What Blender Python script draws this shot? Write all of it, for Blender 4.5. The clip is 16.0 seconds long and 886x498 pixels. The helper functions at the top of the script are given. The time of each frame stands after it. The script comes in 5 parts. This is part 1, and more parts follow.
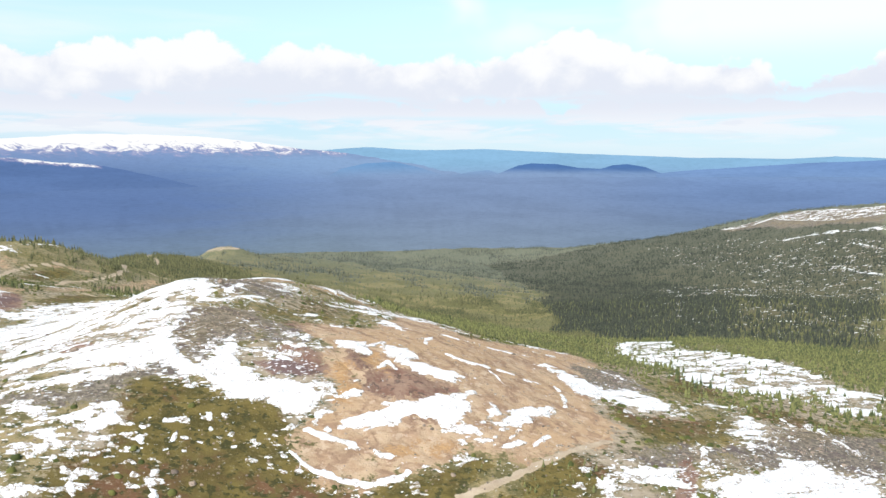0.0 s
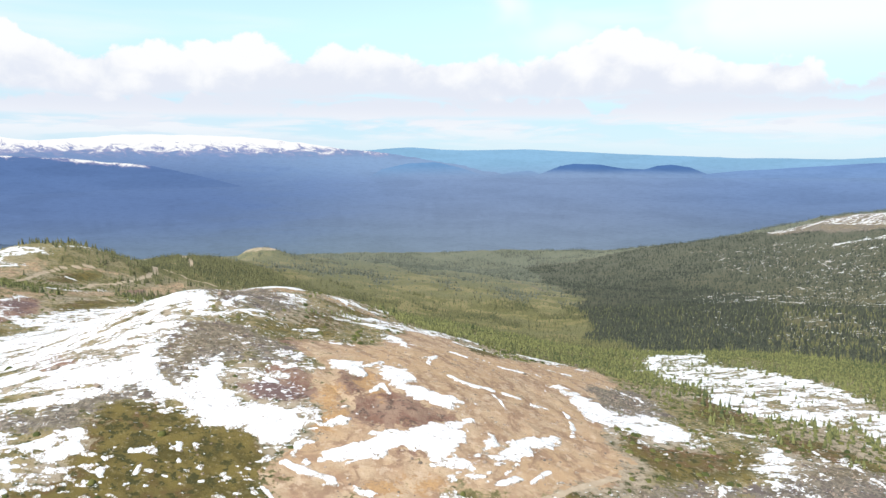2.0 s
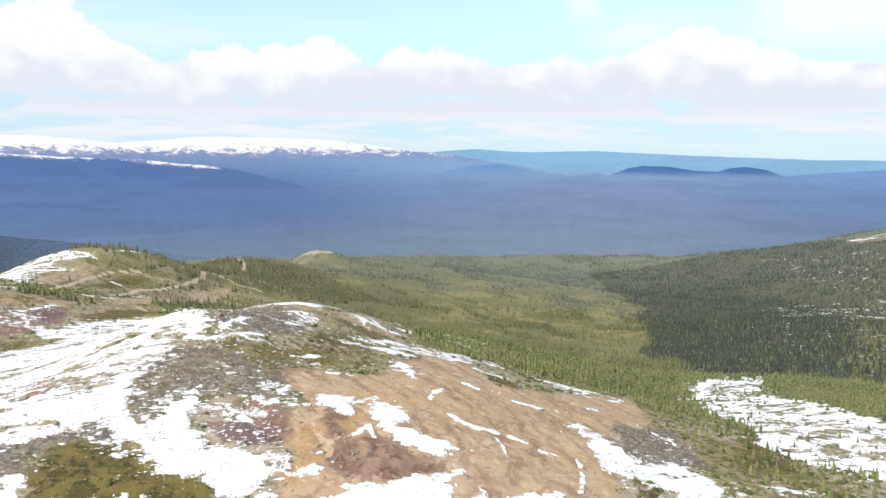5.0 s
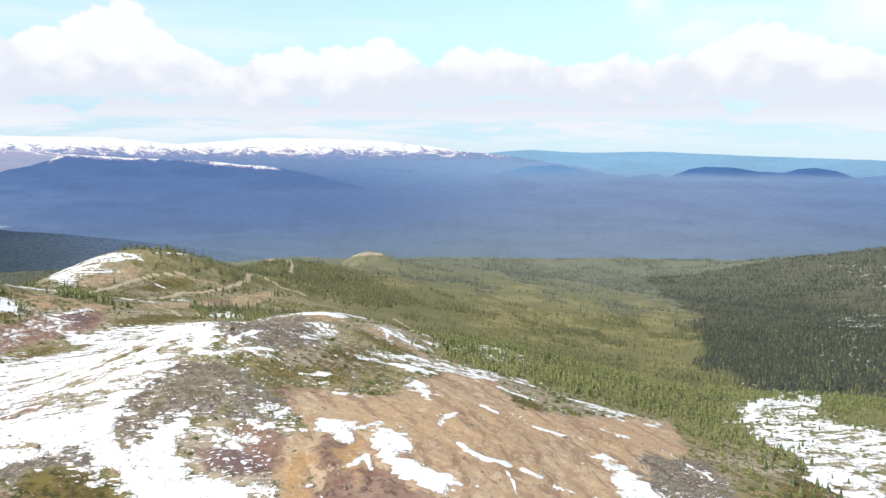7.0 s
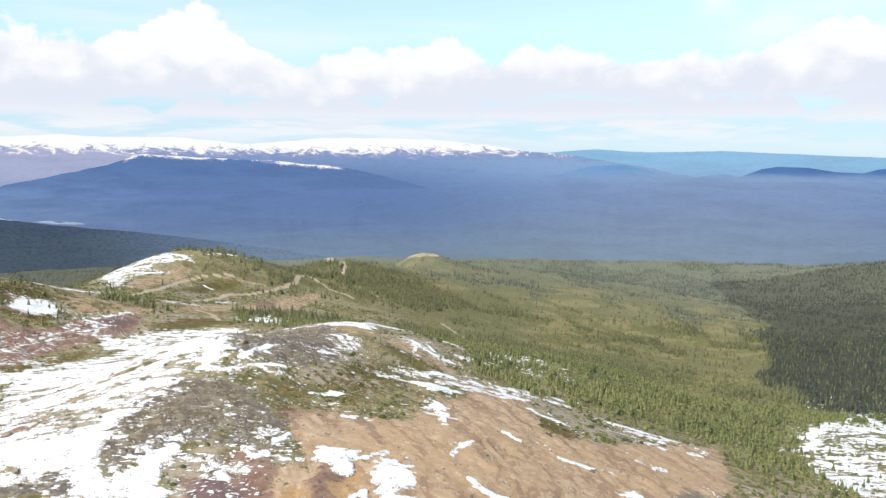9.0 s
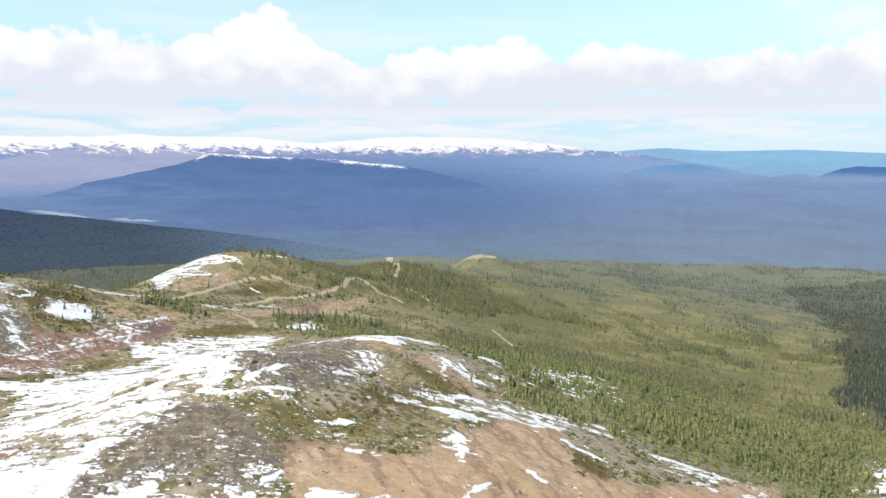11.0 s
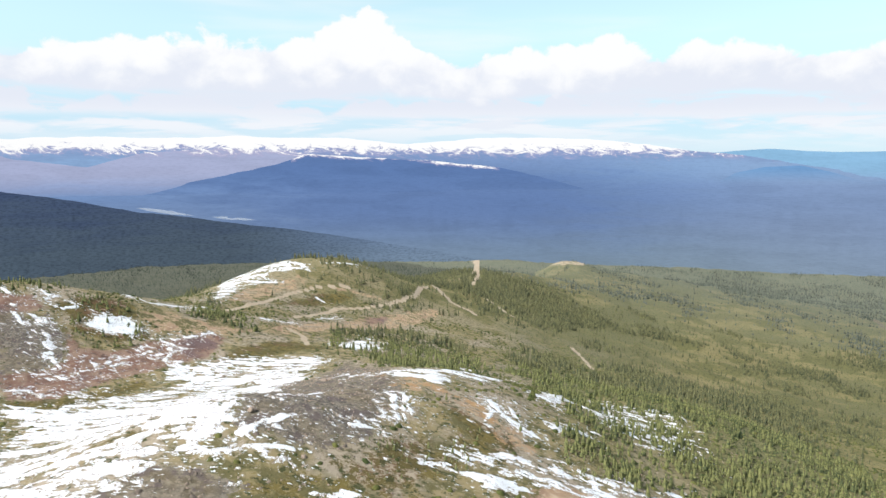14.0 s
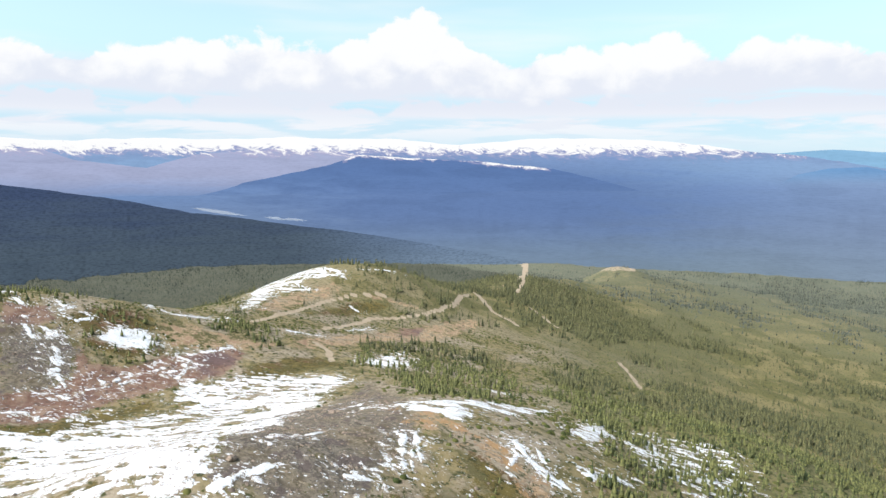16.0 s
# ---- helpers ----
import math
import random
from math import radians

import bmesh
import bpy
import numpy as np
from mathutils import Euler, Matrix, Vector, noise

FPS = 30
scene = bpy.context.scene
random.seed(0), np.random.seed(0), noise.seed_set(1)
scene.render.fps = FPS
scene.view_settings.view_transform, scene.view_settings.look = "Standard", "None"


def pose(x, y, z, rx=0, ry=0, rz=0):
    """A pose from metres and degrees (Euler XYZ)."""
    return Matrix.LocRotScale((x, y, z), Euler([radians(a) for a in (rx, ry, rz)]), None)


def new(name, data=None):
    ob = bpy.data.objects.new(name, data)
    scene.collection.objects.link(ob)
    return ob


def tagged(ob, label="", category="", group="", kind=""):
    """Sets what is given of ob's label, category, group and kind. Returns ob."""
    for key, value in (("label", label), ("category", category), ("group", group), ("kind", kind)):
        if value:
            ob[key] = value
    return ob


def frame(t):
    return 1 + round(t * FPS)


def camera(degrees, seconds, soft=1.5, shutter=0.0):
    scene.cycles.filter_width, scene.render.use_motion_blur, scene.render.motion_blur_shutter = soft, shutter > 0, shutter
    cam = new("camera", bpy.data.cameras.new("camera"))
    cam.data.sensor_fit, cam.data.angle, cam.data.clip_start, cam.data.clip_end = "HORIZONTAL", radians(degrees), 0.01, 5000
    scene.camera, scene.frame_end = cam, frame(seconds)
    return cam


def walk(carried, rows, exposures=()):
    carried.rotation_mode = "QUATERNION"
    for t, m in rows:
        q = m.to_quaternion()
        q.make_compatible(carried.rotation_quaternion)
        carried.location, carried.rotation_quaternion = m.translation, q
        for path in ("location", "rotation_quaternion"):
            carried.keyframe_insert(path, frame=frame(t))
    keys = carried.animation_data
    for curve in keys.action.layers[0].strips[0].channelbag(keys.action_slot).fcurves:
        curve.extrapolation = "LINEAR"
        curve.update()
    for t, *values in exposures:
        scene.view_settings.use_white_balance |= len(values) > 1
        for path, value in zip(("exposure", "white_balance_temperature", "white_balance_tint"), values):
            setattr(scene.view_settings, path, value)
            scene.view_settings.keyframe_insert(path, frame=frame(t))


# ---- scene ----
cam = camera(62.0, 16.0)
METRES, EYE, TILT, LEAN, TURN = 150.0, 45.0, -7.0, 0.0, 0.0
ROWS = [
    (0.0, 0.0, 0.0, 0.0, 0.0, 0.0, 0.0),
    (0.5, 0.0164, 0.0193, 0.0062, 0.8, 0.01, -0.11),
    (1.0, 0.0329, 0.0386, 0.0126, 1.65, 0.01, -0.22),
    (1.5, 0.0493, 0.0583, 0.0189, 2.48, 0.01, -0.33),
    (2.0, 0.0654, 0.0782, 0.0252, 3.28, -0.02, -0.44),
    (2.5, 0.0812, 0.0982, 0.0317, 4.07, -0.03, -0.56),
    (3.0, 0.0968, 0.1184, 0.0379, 4.9, -0.01, -0.66),
    (3.5, 0.1122, 0.1385, 0.0442, 5.73, 0.02, -0.76),
    (4.0, 0.127, 0.1591, 0.0507, 6.58, 0.02, -0.88),
    (6.5, 0.1957, 0.2658, 0.0809, 11.69, -0.03, -1.46),
    (7.0, 0.2083, 0.2888, 0.0867, 12.88, -0.06, -1.61),
    (7.5, 0.2205, 0.3122, 0.0928, 14.07, -0.09, -1.77),
    (8.0, 0.2319, 0.3364, 0.099, 15.29, -0.14, -1.92),
    (8.5, 0.2425, 0.3617, 0.1052, 16.52, -0.19, -2.06),
    (9.0, 0.2524, 0.3877, 0.1113, 17.75, -0.27, -2.21),
    (11.5, 0.2774, 0.5511, 0.1465, 23.95, -0.65, -2.92),
    (12.0, 0.2779, 0.5873, 0.154, 25.18, -0.72, -3.08),
    (12.5, 0.2763, 0.6244, 0.1618, 26.43, -0.79, -3.22),
    (13.0, 0.2727, 0.6619, 0.1699, 27.66, -0.85, -3.39),
    (13.5, 0.2676, 0.7002, 0.1777, 28.87, -0.92, -3.53),
    (14.0, 0.2616, 0.7386, 0.1856, 29.91, -0.96, -3.64),
    (14.5, 0.2548, 0.7766, 0.1938, 30.93, -1.02, -3.75),
    (15.0, 0.2467, 0.815, 0.202, 31.95, -1.07, -3.86),
    (15.5, 0.2369, 0.8533, 0.2105, 32.96, -1.14, -3.98),
    (16.0, 0.2271, 0.8914, 0.2171, 33.91, -1.18, -4.09),
]
walk(cam, [(t, pose(0, 0, EYE, TILT, LEAN, TURN) @ pose(METRES * x, METRES * y, METRES * z, 90 + pitch, roll, yaw)) for t, x, y, z, yaw, pitch, roll in ROWS])

# ---- world and sun ----
SUN_HEIGHT, SUN_SIDE = 48.0, 215.0  # degrees above the horizon; clockwise from straight ahead
scene.view_settings.exposure = 0.5
GLOW = 0.72

world = bpy.data.worlds.new("sky")
scene.world = world
world.use_nodes = True
wt = world.node_tree
wt.nodes.clear()


class Tree:
    """Short hand for wiring nodes."""

    def __init__(self, tree):
        self.t = tree

    def node(self, kind, **values):
        n = self.t.nodes.new(kind)
        for k, v in values.items():
            if k == "operation":
                n.operation = v
            elif k == "blend":
                n.data_type, n.blend_type = "RGBA", v
        return n

    def feed(self, socket, v):
        if isinstance(v, bpy.types.NodeSocket):
            self.t.links.new(v, socket)
        elif isinstance(v, (tuple, list)) and len(v) == 3 and socket.type == "RGBA":
            socket.default_value = (*v, 1)
        else:
            socket.default_value = v

    def math(self, op, a, b=0.0, c=0.0, clamp=False):
        n = self.node("ShaderNodeMath", operation=op)
        n.use_clamp = clamp
        for s, v in zip(n.inputs, (a, b, c)):
            self.feed(s, v)
        return n.outputs[0]

    def step(self, v, lo, hi, out0=0.0, out1=1.0):
        n = self.node("ShaderNodeMapRange")
        n.interpolation_type = "SMOOTHSTEP"
        for s, x in zip(n.inputs, (v, lo, hi, out0, out1)):
            self.feed(s, x)
        return n.outputs[0]

    def mix(self, f, a, b, blend="MIX"):
        n = self.node("ShaderNodeMix", blend=blend)
        self.feed(n.inputs[0], f)
        self.feed(n.inputs[6], a)
        self.feed(n.inputs[7], b)
        return n.outputs[2]

    def noise(self, vec, scale, detail=4.0, rough=0.55, warp=0.0):
        n = self.node("ShaderNodeTexNoise")
        if vec is not None:
            self.feed(n.inputs["Vector"], vec)
        for k, v in (("Scale", scale), ("Detail", detail), ("Roughness", rough), ("Distortion", warp)):
            n.inputs[k].default_value = v
        return n.outputs[0]

    def vec(self, x, y, z=0.0):
        n = self.node("ShaderNodeCombineXYZ")
        for s, v in zip(n.inputs, (x, y, z)):
            self.feed(s, v)
        return n.outputs[0]

    def ramp(self, v, stops):
        n = self.node("ShaderNodeValToRGB")
        e = n.color_ramp.elements
        while len(e) < len(stops):
            e.new(0.5)
        for el, (p, c) in zip(e, stops):
            el.position = p
            el.color = (c, c, c, 1) if isinstance(c, (int, float)) else (*c, 1)
        self.feed(n.inputs[0], v)
        return n.outputs[0]


def srgb(r, g, b):
    return tuple((c / 255 / 12.92) if c <= 10 else ((c / 255 + 0.055) / 1.055) ** 2.4 for c in (r, g, b))


# the upper edge of the cumulus bank: degrees to the side, degrees up
CLOUD_TOPS = [(-75, 8.0), (-64.5, 7.8), (-61, 7.1), (-56, 8.0), (-48, 8.8), (-42, 8.6), (-40.7, 8.5), (-37.7, 10.5), (-36, 11.6), (-34.3, 10.1),
              (-31.3, 8.4), (-29, 7.3), (-26.7, 8.1), (-22.5, 8.0), (-18.4, 9.1), (-15, 7.8), (-13.3, 7.6), (-11.6, 8.8), (-7.8, 8.0), (-3.6, 7.7),
              (-1, 7.7), (2.8, 7.2), (6.2, 8.6), (9.1, 9.4), (14.9, 8.2), (19.1, 6.4), (20.4, 7.1), (22.6, 6.7), (24, 5.2), (27.6, 5.7), (31, 7.2), (45, 7)]
w = Tree(wt)
coord = w.node("ShaderNodeTexCoord").outputs["Generated"]
split = w.node("ShaderNodeSeparateXYZ")
w.feed(split.inputs[0], coord)
side = w.math("MULTIPLY", w.math("ARCTAN2", split.outputs[0], split.outputs[1]), 57.2958)
up = w.math("MULTIPLY", w.math("ARCSINE", split.outputs[2]), 57.2958)
sky = w.node("ShaderNodeTexSky")
sky.sky_type, sky.sun_disc = "NISHITA", False
sky.sun_elevation, sky.sun_rotation = radians(SUN_HEIGHT), radians(SUN_SIDE)
sky.altitude, sky.air_density, sky.dust_density, sky.ozone_density = 900, 1.0, 0.6, 1.0
chart = w.vec(side, w.math("MULTIPLY", up, 1.25))
flat = w.vec(w.math("MULTIPLY", side, 0.13), up)
puff = w.noise(chart, 0.5, 6, 0.62, 0.3)
broad = w.noise(chart, 0.10, 3, 0.5)
layer = w.noise(flat, 0.75, 5, 0.6, 0.4)
cell = w.node("ShaderNodeTexVoronoi")
cell.feature = "SMOOTH_F1"
w.feed(cell.inputs["Vector"], chart)
cell.inputs["Scale"].default_value, cell.inputs["Smoothness"].default_value = 0.42, 0.25
billow = w.math("SUBTRACT", 0.5, cell.outputs["Distance"])
swell = w.math("ADD", w.math("MULTIPLY", billow, 1.5), w.math("MULTIPLY", w.math("SUBTRACT", puff, 0.5), 2.6))
top = w.math("MULTIPLY", w.ramp(w.math("DIVIDE", w.math("ADD", side, 75.0), 120.0), [((a + 75) / 120, e / 15) for a, e in CLOUD_TOPS]), 15.0)
edge = w.math("SUBTRACT", w.math("ADD", top, swell), up)
base_height = w.math("ADD", 4.6, w.math("MULTIPLY", w.math("SUBTRACT", broad, 0.5), 3.0))
bank = w.math("MULTIPLY", w.step(edge, -0.1, 0.4), w.step(w.math("SUBTRACT", w.math("ADD", up, w.math("MULTIPLY", layer, 1.2)), base_height), -0.2, 0.9))
low = w.math("MULTIPLY", w.step(layer, 0.40, 0.56), w.step(up, 6.0, 4.6))
low = w.math("MULTIPLY", low, w.step(up, 0.4, 2.6, 0.15, 0.95))
veil = w.math("MULTIPLY", w.step(w.math("ADD", broad, w.math("MULTIPLY", side, 0.012)), 0.50, 0.72), w.step(up, 25.0, 13.0))
veil = w.math("MULTIPLY", veil, w.step(up, 6.5, 9.5))
streaks = w.math("MULTIPLY", w.step(w.noise(flat, 0.28, 4, 0.5), 0.47, 0.72), w.step(up, 22.0, 11.0, 0.0, 0.5))
edge_low = w.math("SUBTRACT", w.math("ADD", w.math("ADD", 4.4, w.math("MULTIPLY", swell, 0.8)), w.math("MULTIPLY", w.math("SUBTRACT", w.noise(chart, 0.17, 3, 0.5), 0.5), 5.0)), up)
row_low = w.math("MULTIPLY", w.step(edge_low, -0.1, 0.45), w.step(w.math("ADD", up, layer), 3.0, 3.9))
bank = w.math("MAXIMUM", bank, row_low)
cover_mask = w.math("MAXIMUM", w.math("MAXIMUM", bank, low), w.math("MAXIMUM", w.math("MULTIPLY", veil, 0.92), streaks))
# the undersides of the bank are lavender grey
belly = w.math("MULTIPLY", w.step(w.math("ADD", up, w.math("ADD", w.math("MULTIPLY", swell, 1.5), w.math("MULTIPLY", w.math("SUBTRACT", broad, 0.5), -5.0))), 7.4, 4.8), w.step(up, 2.0, 4.2, 0.35, 0.9))
under = w.math("MULTIPLY", w.step(w.noise(flat, 1.3, 5, 0.6, 0.4), 0.42, 0.62), w.step(up, 5.6, 3.8, 0.0, 0.7))
belly = w.math("MAXIMUM", belly, under)
white = w.mix(belly, srgb(252, 253, 255), srgb(226, 232, 245))
clear = w.mix(w.step(up, 14.0, 2.0, 0.0, 0.85), w.mix(1.0, sky.outputs[0], (0.27, 0.255, 0.19), "MULTIPLY"), srgb(176, 214, 246))
bg = w.node("ShaderNodeBackground")
w.feed(bg.inputs[0], w.mix(cover_mask, clear, white))
bg.inputs[1].default_value = GLOW
out = w.node("ShaderNodeOutputWorld")
wt.links.new(bg.outputs[0], out.inputs[0])

sun_data = bpy.data.lights.new("sun", "SUN")
sun_data.energy, sun_data.angle, sun_data.color = 4.6, radians(0.6), (1.0, 0.98, 0.955)
sun = new("sun", sun_data)
sun.matrix_world = pose(0, 0, 400, 90 - SUN_HEIGHT, 0, 180 - SUN_SIDE)


# ---- ground: its shape ----
BROAD = [(-900, -900, 16.84), (-900, 0, -28.27), (-900, 450, -72.0), (-900, 900, -69.05), (-900, 1350, -60.74), (-900, 1800, -54.01), (-450, -900, 30.58), (-450, -450, 35.4), (-450, 0, 34.29), (-450, 450, -43.12), (-450, 900, 58.05), (-450, 1350, 49.99), (-450, 1800, -43.63), (0, -900, 45.67), (0, -450, 28.65), (0, 0, 45.06), (0, 450, 54.72), (0, 1350, -50.94), (450, -900, 29.08), (450, 0, -16.15), (450, 900, -42.19), (450, 1350, -16.28), (450, 1800, -66.63), (900, -900, 24.76), (900, 900, 39.29), (900, 1350, 66.05)]
MIDDLE = [(-400, 380, 19.13), (-400, 540, 52.2), (-400, 860, 34.96), (-240, 220, 41.03), (-240, 540, 10.95), (-240, 860, -5.3), (-80, 380, 6.12), (-80, 540, -7.59), (-80, 700, -5.17), (-80, 860, -14.55), (80, 540, -16.13), (80, 700, -21.71), (80, 860, -13.22), (240, 700, 10.37)]
KNOLLS = [(-270, 260, 18.28), (-270, 310, 11.9), (-270, 410, 4.79), (-220, 260, -4.24), (-220, 360, 4.51), (-170, 210, -4.71), (-170, 260, -6.66), (-170, 310, -2.4), (-120, 160, -6.86), (-120, 210, -3.14), (-120, 260, -3.68), (-70, 110, 1.76), (-70, 160, 11.34), (-70, 260, 10.17), (-70, 310, 7.77), (-20, 110, -9.88), (-20, 160, 6.12), (-20, 210, 2.08), (-20, 360, -2.72), (-20, 410, 4.61), (30, 210, 5.73), (30, 260, 2.0), (80, 210, -4.24), (80, 310, -7.87), (80, 360, -4.23), (130, 210, 2.51), (130, 310, 5.06)]
EXTRA = [(-320, 550, 18.72, 45), (-343, 1140, 20.0, 30), (-72, 222, 4.71, 16), (-60, 240, 2.07, 16), (-85, 215, 3.55, 16), (300, 1600, 31.74, 160), (500, 1600, 15.38, 160), (700, 1350, 18.22, 160), (700, 1600, 23.65, 160), (900, 1350, 7.87, 160), (900, 1600, 7.43, 160)]
SWELLS = [(27, 170, -1.3), (4, 174, 2.2), (-56, 121, 1.2), (-66, 192, 1.1), (2, 175, 2.1), (26, 188, -2.8), (-17, 224, 1.2), (-58, 161, -0.9), (-36, 171, -1.6), (-38, 279, 0.9), (-68, 198, 1.2), (-118, 233, 1.8), (-52, 317, 2.0), (-164, 239, -1.2), (-131, 290, -1.4), (-67, 194, 1.2), (-217, 258, -1.2), (-19, 328, 1.2), (37, 226, -0.9), (-35, 195, -1.3), (-158, 260, 1.6), (74, 183, 2.7), (108, 269, 1.1), (-75, 149, -0.9)]
SHOULDERS = [(96, 356, 2.2), (-263, 479, -2.3), (91, 363, 2.3), (-308, 476, 9.2), (-262, 478, -2.6), (-149, 378, 1.8), (-292, 400, 5.7), (-250, 272, -1.9), (-185, 371, -2.5), (-78, 628, -2.1), (-123, 570, -2.3), (39, 470, -3.3), (81, 434, -5.5), (-171, 304, -2.0)]
RISES = [(-351, 878, 3.4), (-346, 674, 15.1), (-346, 1139, 4.5), (95, 788, -1.3), (11, 891, 1.6), (-355, 881, 3.2), (-334, 1140, 4.5), (-205, 651, -1.5), (-10, 859, 1.3), (-318, 602, 1.9), (-354, 813, 11.9), (-34, 810, 0.9), (68, 790, -1.1), (168, 908, 1.2)]
FALLS = [(-600, 900, -30.0), (-520, 650, -14.0), (-420, 1000, -8.0), (-700, 1200, -24.0)]


def height(x, y):
    """Height of the bare ground, as a sum of rounded hills."""
    z = np.full(np.shape(x), -105.54)
    for hills, size in ((BROAD, 380), (MIDDLE, 120), (KNOLLS, 38), (SWELLS, 26), (SHOULDERS, 38), (RISES, 85), (FALLS, 160)):
        for hx, hy, hz in hills:
            z = z + hz * np.exp(-((x - hx) ** 2 + (y - hy) ** 2) / (2 * size * size))
    for hx, hy, hz, size in EXTRA:
        z = z + hz * np.exp(-((x - hx) ** 2 + (y - hy) ** 2) / (2 * size * size))
    return z


_lattice = np.random.RandomState(7).rand(256, 256)


def value_noise(x, y):
    xi, yi = np.floor(x).astype(int), np.floor(y).astype(int)
    fx, fy = x - xi, y - yi
    fx, fy = fx * fx * (3 - 2 * fx), fy * fy * (3 - 2 * fy)
    a, b = _lattice[xi & 255, yi & 255], _lattice[(xi + 1) & 255, yi & 255]
    c, d = _lattice[xi & 255, (yi + 1) & 255], _lattice[(xi + 1) & 255, (yi + 1) & 255]
    return (a + (b - a) * fx) * (1 - fy) + (c + (d - c) * fx) * fy


def fbm(x, y, size, octaves=4):
    """Cloudy noise about 0, from -0.5 to 0.5; size is the largest wave in metres."""
    z, amp, total, s = 0.0, 1.0, 0.0, 1.0 / size
    for k in range(octaves):
        z = z + amp * value_noise(x * s + 17.3 * k + 40, y * s + 9.1 * k + 40)
        total += amp
        amp, s = amp * 0.55, s * 2.03
    return z / total - 0.5


def smooth(v, lo, hi):
    t = np.clip((v - lo) / (hi - lo), 0, 1)
    return t * t * (3 - 2 * t)


MID = (20.0, 60.0)


def ground(x, y):
    r = np.hypot(x - MID[0], y - MID[1])
    z = height(x, y)
    z = z + (-185 - z) * smooth(r, 1250, 1600) * smooth(x, 500, -150)
    z = z + (-330 - z) * smooth(r, 1770, 2300)
    z = z + fbm(x, y, 26, 4) * (1.6 + 5 * smooth(r, 350, 900)) + fbm(x + 300, y, 160, 3) * 14 * smooth(r, 420, 1000)
    return z + fbm(x, y, 4.0, 2) * 0.5


# ---- what lies on the ground: streaks (x, y, half width) and outlined areas (x, y) ----
COVER = []


def streak(kind, strength, *points):
    COVER.append((kind, strength, "streak", points))


def area(kind, strength, *points):
    COVER.append((kind, strength, "area", points))


area('dirt', 1, (-28.2, 133.8), (-28.1, 139.2), (-24.7, 145.7), (-22.3, 152.9), (-26.2, 158.7), (-29.3, 166.1), (-26.3, 182.4), (-22.0, 195.2), (-16.5, 251.3), (-5.1, 269.9), (8.5, 235.6), (22.3, 245.4), (51.2, 301.7), (52.7, 242.6), (39.7, 196.3), (38.1, 176.9), (41.8, 165.9), (38.0, 155.3), (25.6, 148.2), (16.6, 141.7), (7.5, 142.1), (6.4, 143.5), (-0.4, 134.6), (-8.8, 131.2), (-14.6, 126.1), (-20.7, 126.5), (-25.4, 129.7))
streak('path', 0.9, (37.2, 157.3, 0.8), (29.7, 151.0, 0.8), (20.0, 142.1, 0.8), (10.2, 132.3, 0.8), (3.7, 126.9, 0.8))
area('ochre', 0.9, (-25.4, 153.8), (-24.4, 168.3), (-20.8, 166.5), (-20.2, 155.9), (-21.8, 149.4))
area('ochre', 0.9, (-10.3, 137.4), (-2.7, 140.7), (1.8, 140.9), (-4.8, 137.2))
area('ochre', 0.7, (-20.7, 183.4), (-11.5, 174.4), (-12.4, 166.9), (-17.7, 167.8))
area('red', 1, (-18.7, 164.4), (-11.4, 172.8), (-0.5, 166.5), (6.1, 167.4), (-3.0, 156.7), (-12.7, 154.6), (-17.8, 156.1))
area('red', 1, (-34.1, 164.3), (-30.0, 170.3), (-26.0, 161.5), (-30.2, 157.0), (-39.9, 161.4))
area('red', 0.8, (-9.9, 148.7), (-0.5, 152.5), (3.7, 152.1), (0.7, 147.7), (-6.3, 146.9))
area('rock', 1, (-84.5, 136.2), (-72.7, 138.4), (-65.5, 150.1), (-59.2, 155.5), (-53.5, 149.4), (-62.7, 146.1), (-62.6, 135.4), (-71.9, 132.6), (-80.7, 129.8))
area('rock', 0.9, (40.1, 225.4), (56.5, 242.1), (62.6, 210.5), (49.8, 199.3), (39.7, 196.3))
area('rock', 1, (66.4, 161.1), (90.4, 184.4), (117.7, 188.3), (97.8, 155.4), (86.8, 155.6), (79.4, 161.1), (73.6, 154.0), (60.9, 150.2))
area('rock', 0.7, (37.6, 153.8), (53.4, 160.9), (65.1, 161.1), (59.3, 149.2), (49.2, 147.6), (38.3, 146.8))
streak('red', 1, (54.0, 156.6, 1.8), (50.7, 145.8, 1.8), (45.9, 133.1, 1.8))
area('red', 0.8, (-100.2, 176.2), (-94.7, 181.9), (-79.3, 167.3), (-83.0, 158.9))
area('moss', 1, (-62.5, 145.6), (-53.2, 148.3), (-44.7, 143.4), (-36.3, 145.8), (-32.1, 142.4), (-28.1, 139.2), (-28.7, 133.7), (-25.1, 128.5), (-18.6, 126.0), (-12.5, 125.1), (-13.6, 116.9), (-59.0, 100.7), (-62.4, 111.1), (-62.7, 116.3), (-60.0, 118.3), (-58.2, 122.9), (-60.5, 127.0), (-59.5, 130.5), (-62.6, 136.6))
area('moss', 1, (-12.4, 124.4), (-6.7, 130.5), (1.7, 135.6), (7.5, 141.5), (10.0, 137.6), (4.8, 130.6), (7.7, 125.2), (-8.0, 118.2))
area('moss', 0.9, (16.2, 138.7), (25.5, 147.7), (33.0, 143.9), (34.4, 140.0), (27.8, 129.7), (11.9, 127.2))
area('moss', 0.85, (43.6, 192.6), (49.5, 180.0), (59.6, 180.4), (75.3, 187.2), (66.7, 166.9), (50.5, 159.6), (45.4, 164.8), (41.0, 174.3))
area('moss', 0.8, (86.6, 216.0), (100.6, 205.8), (112.7, 180.0), (106.6, 169.9), (98.1, 184.9), (83.3, 191.9))
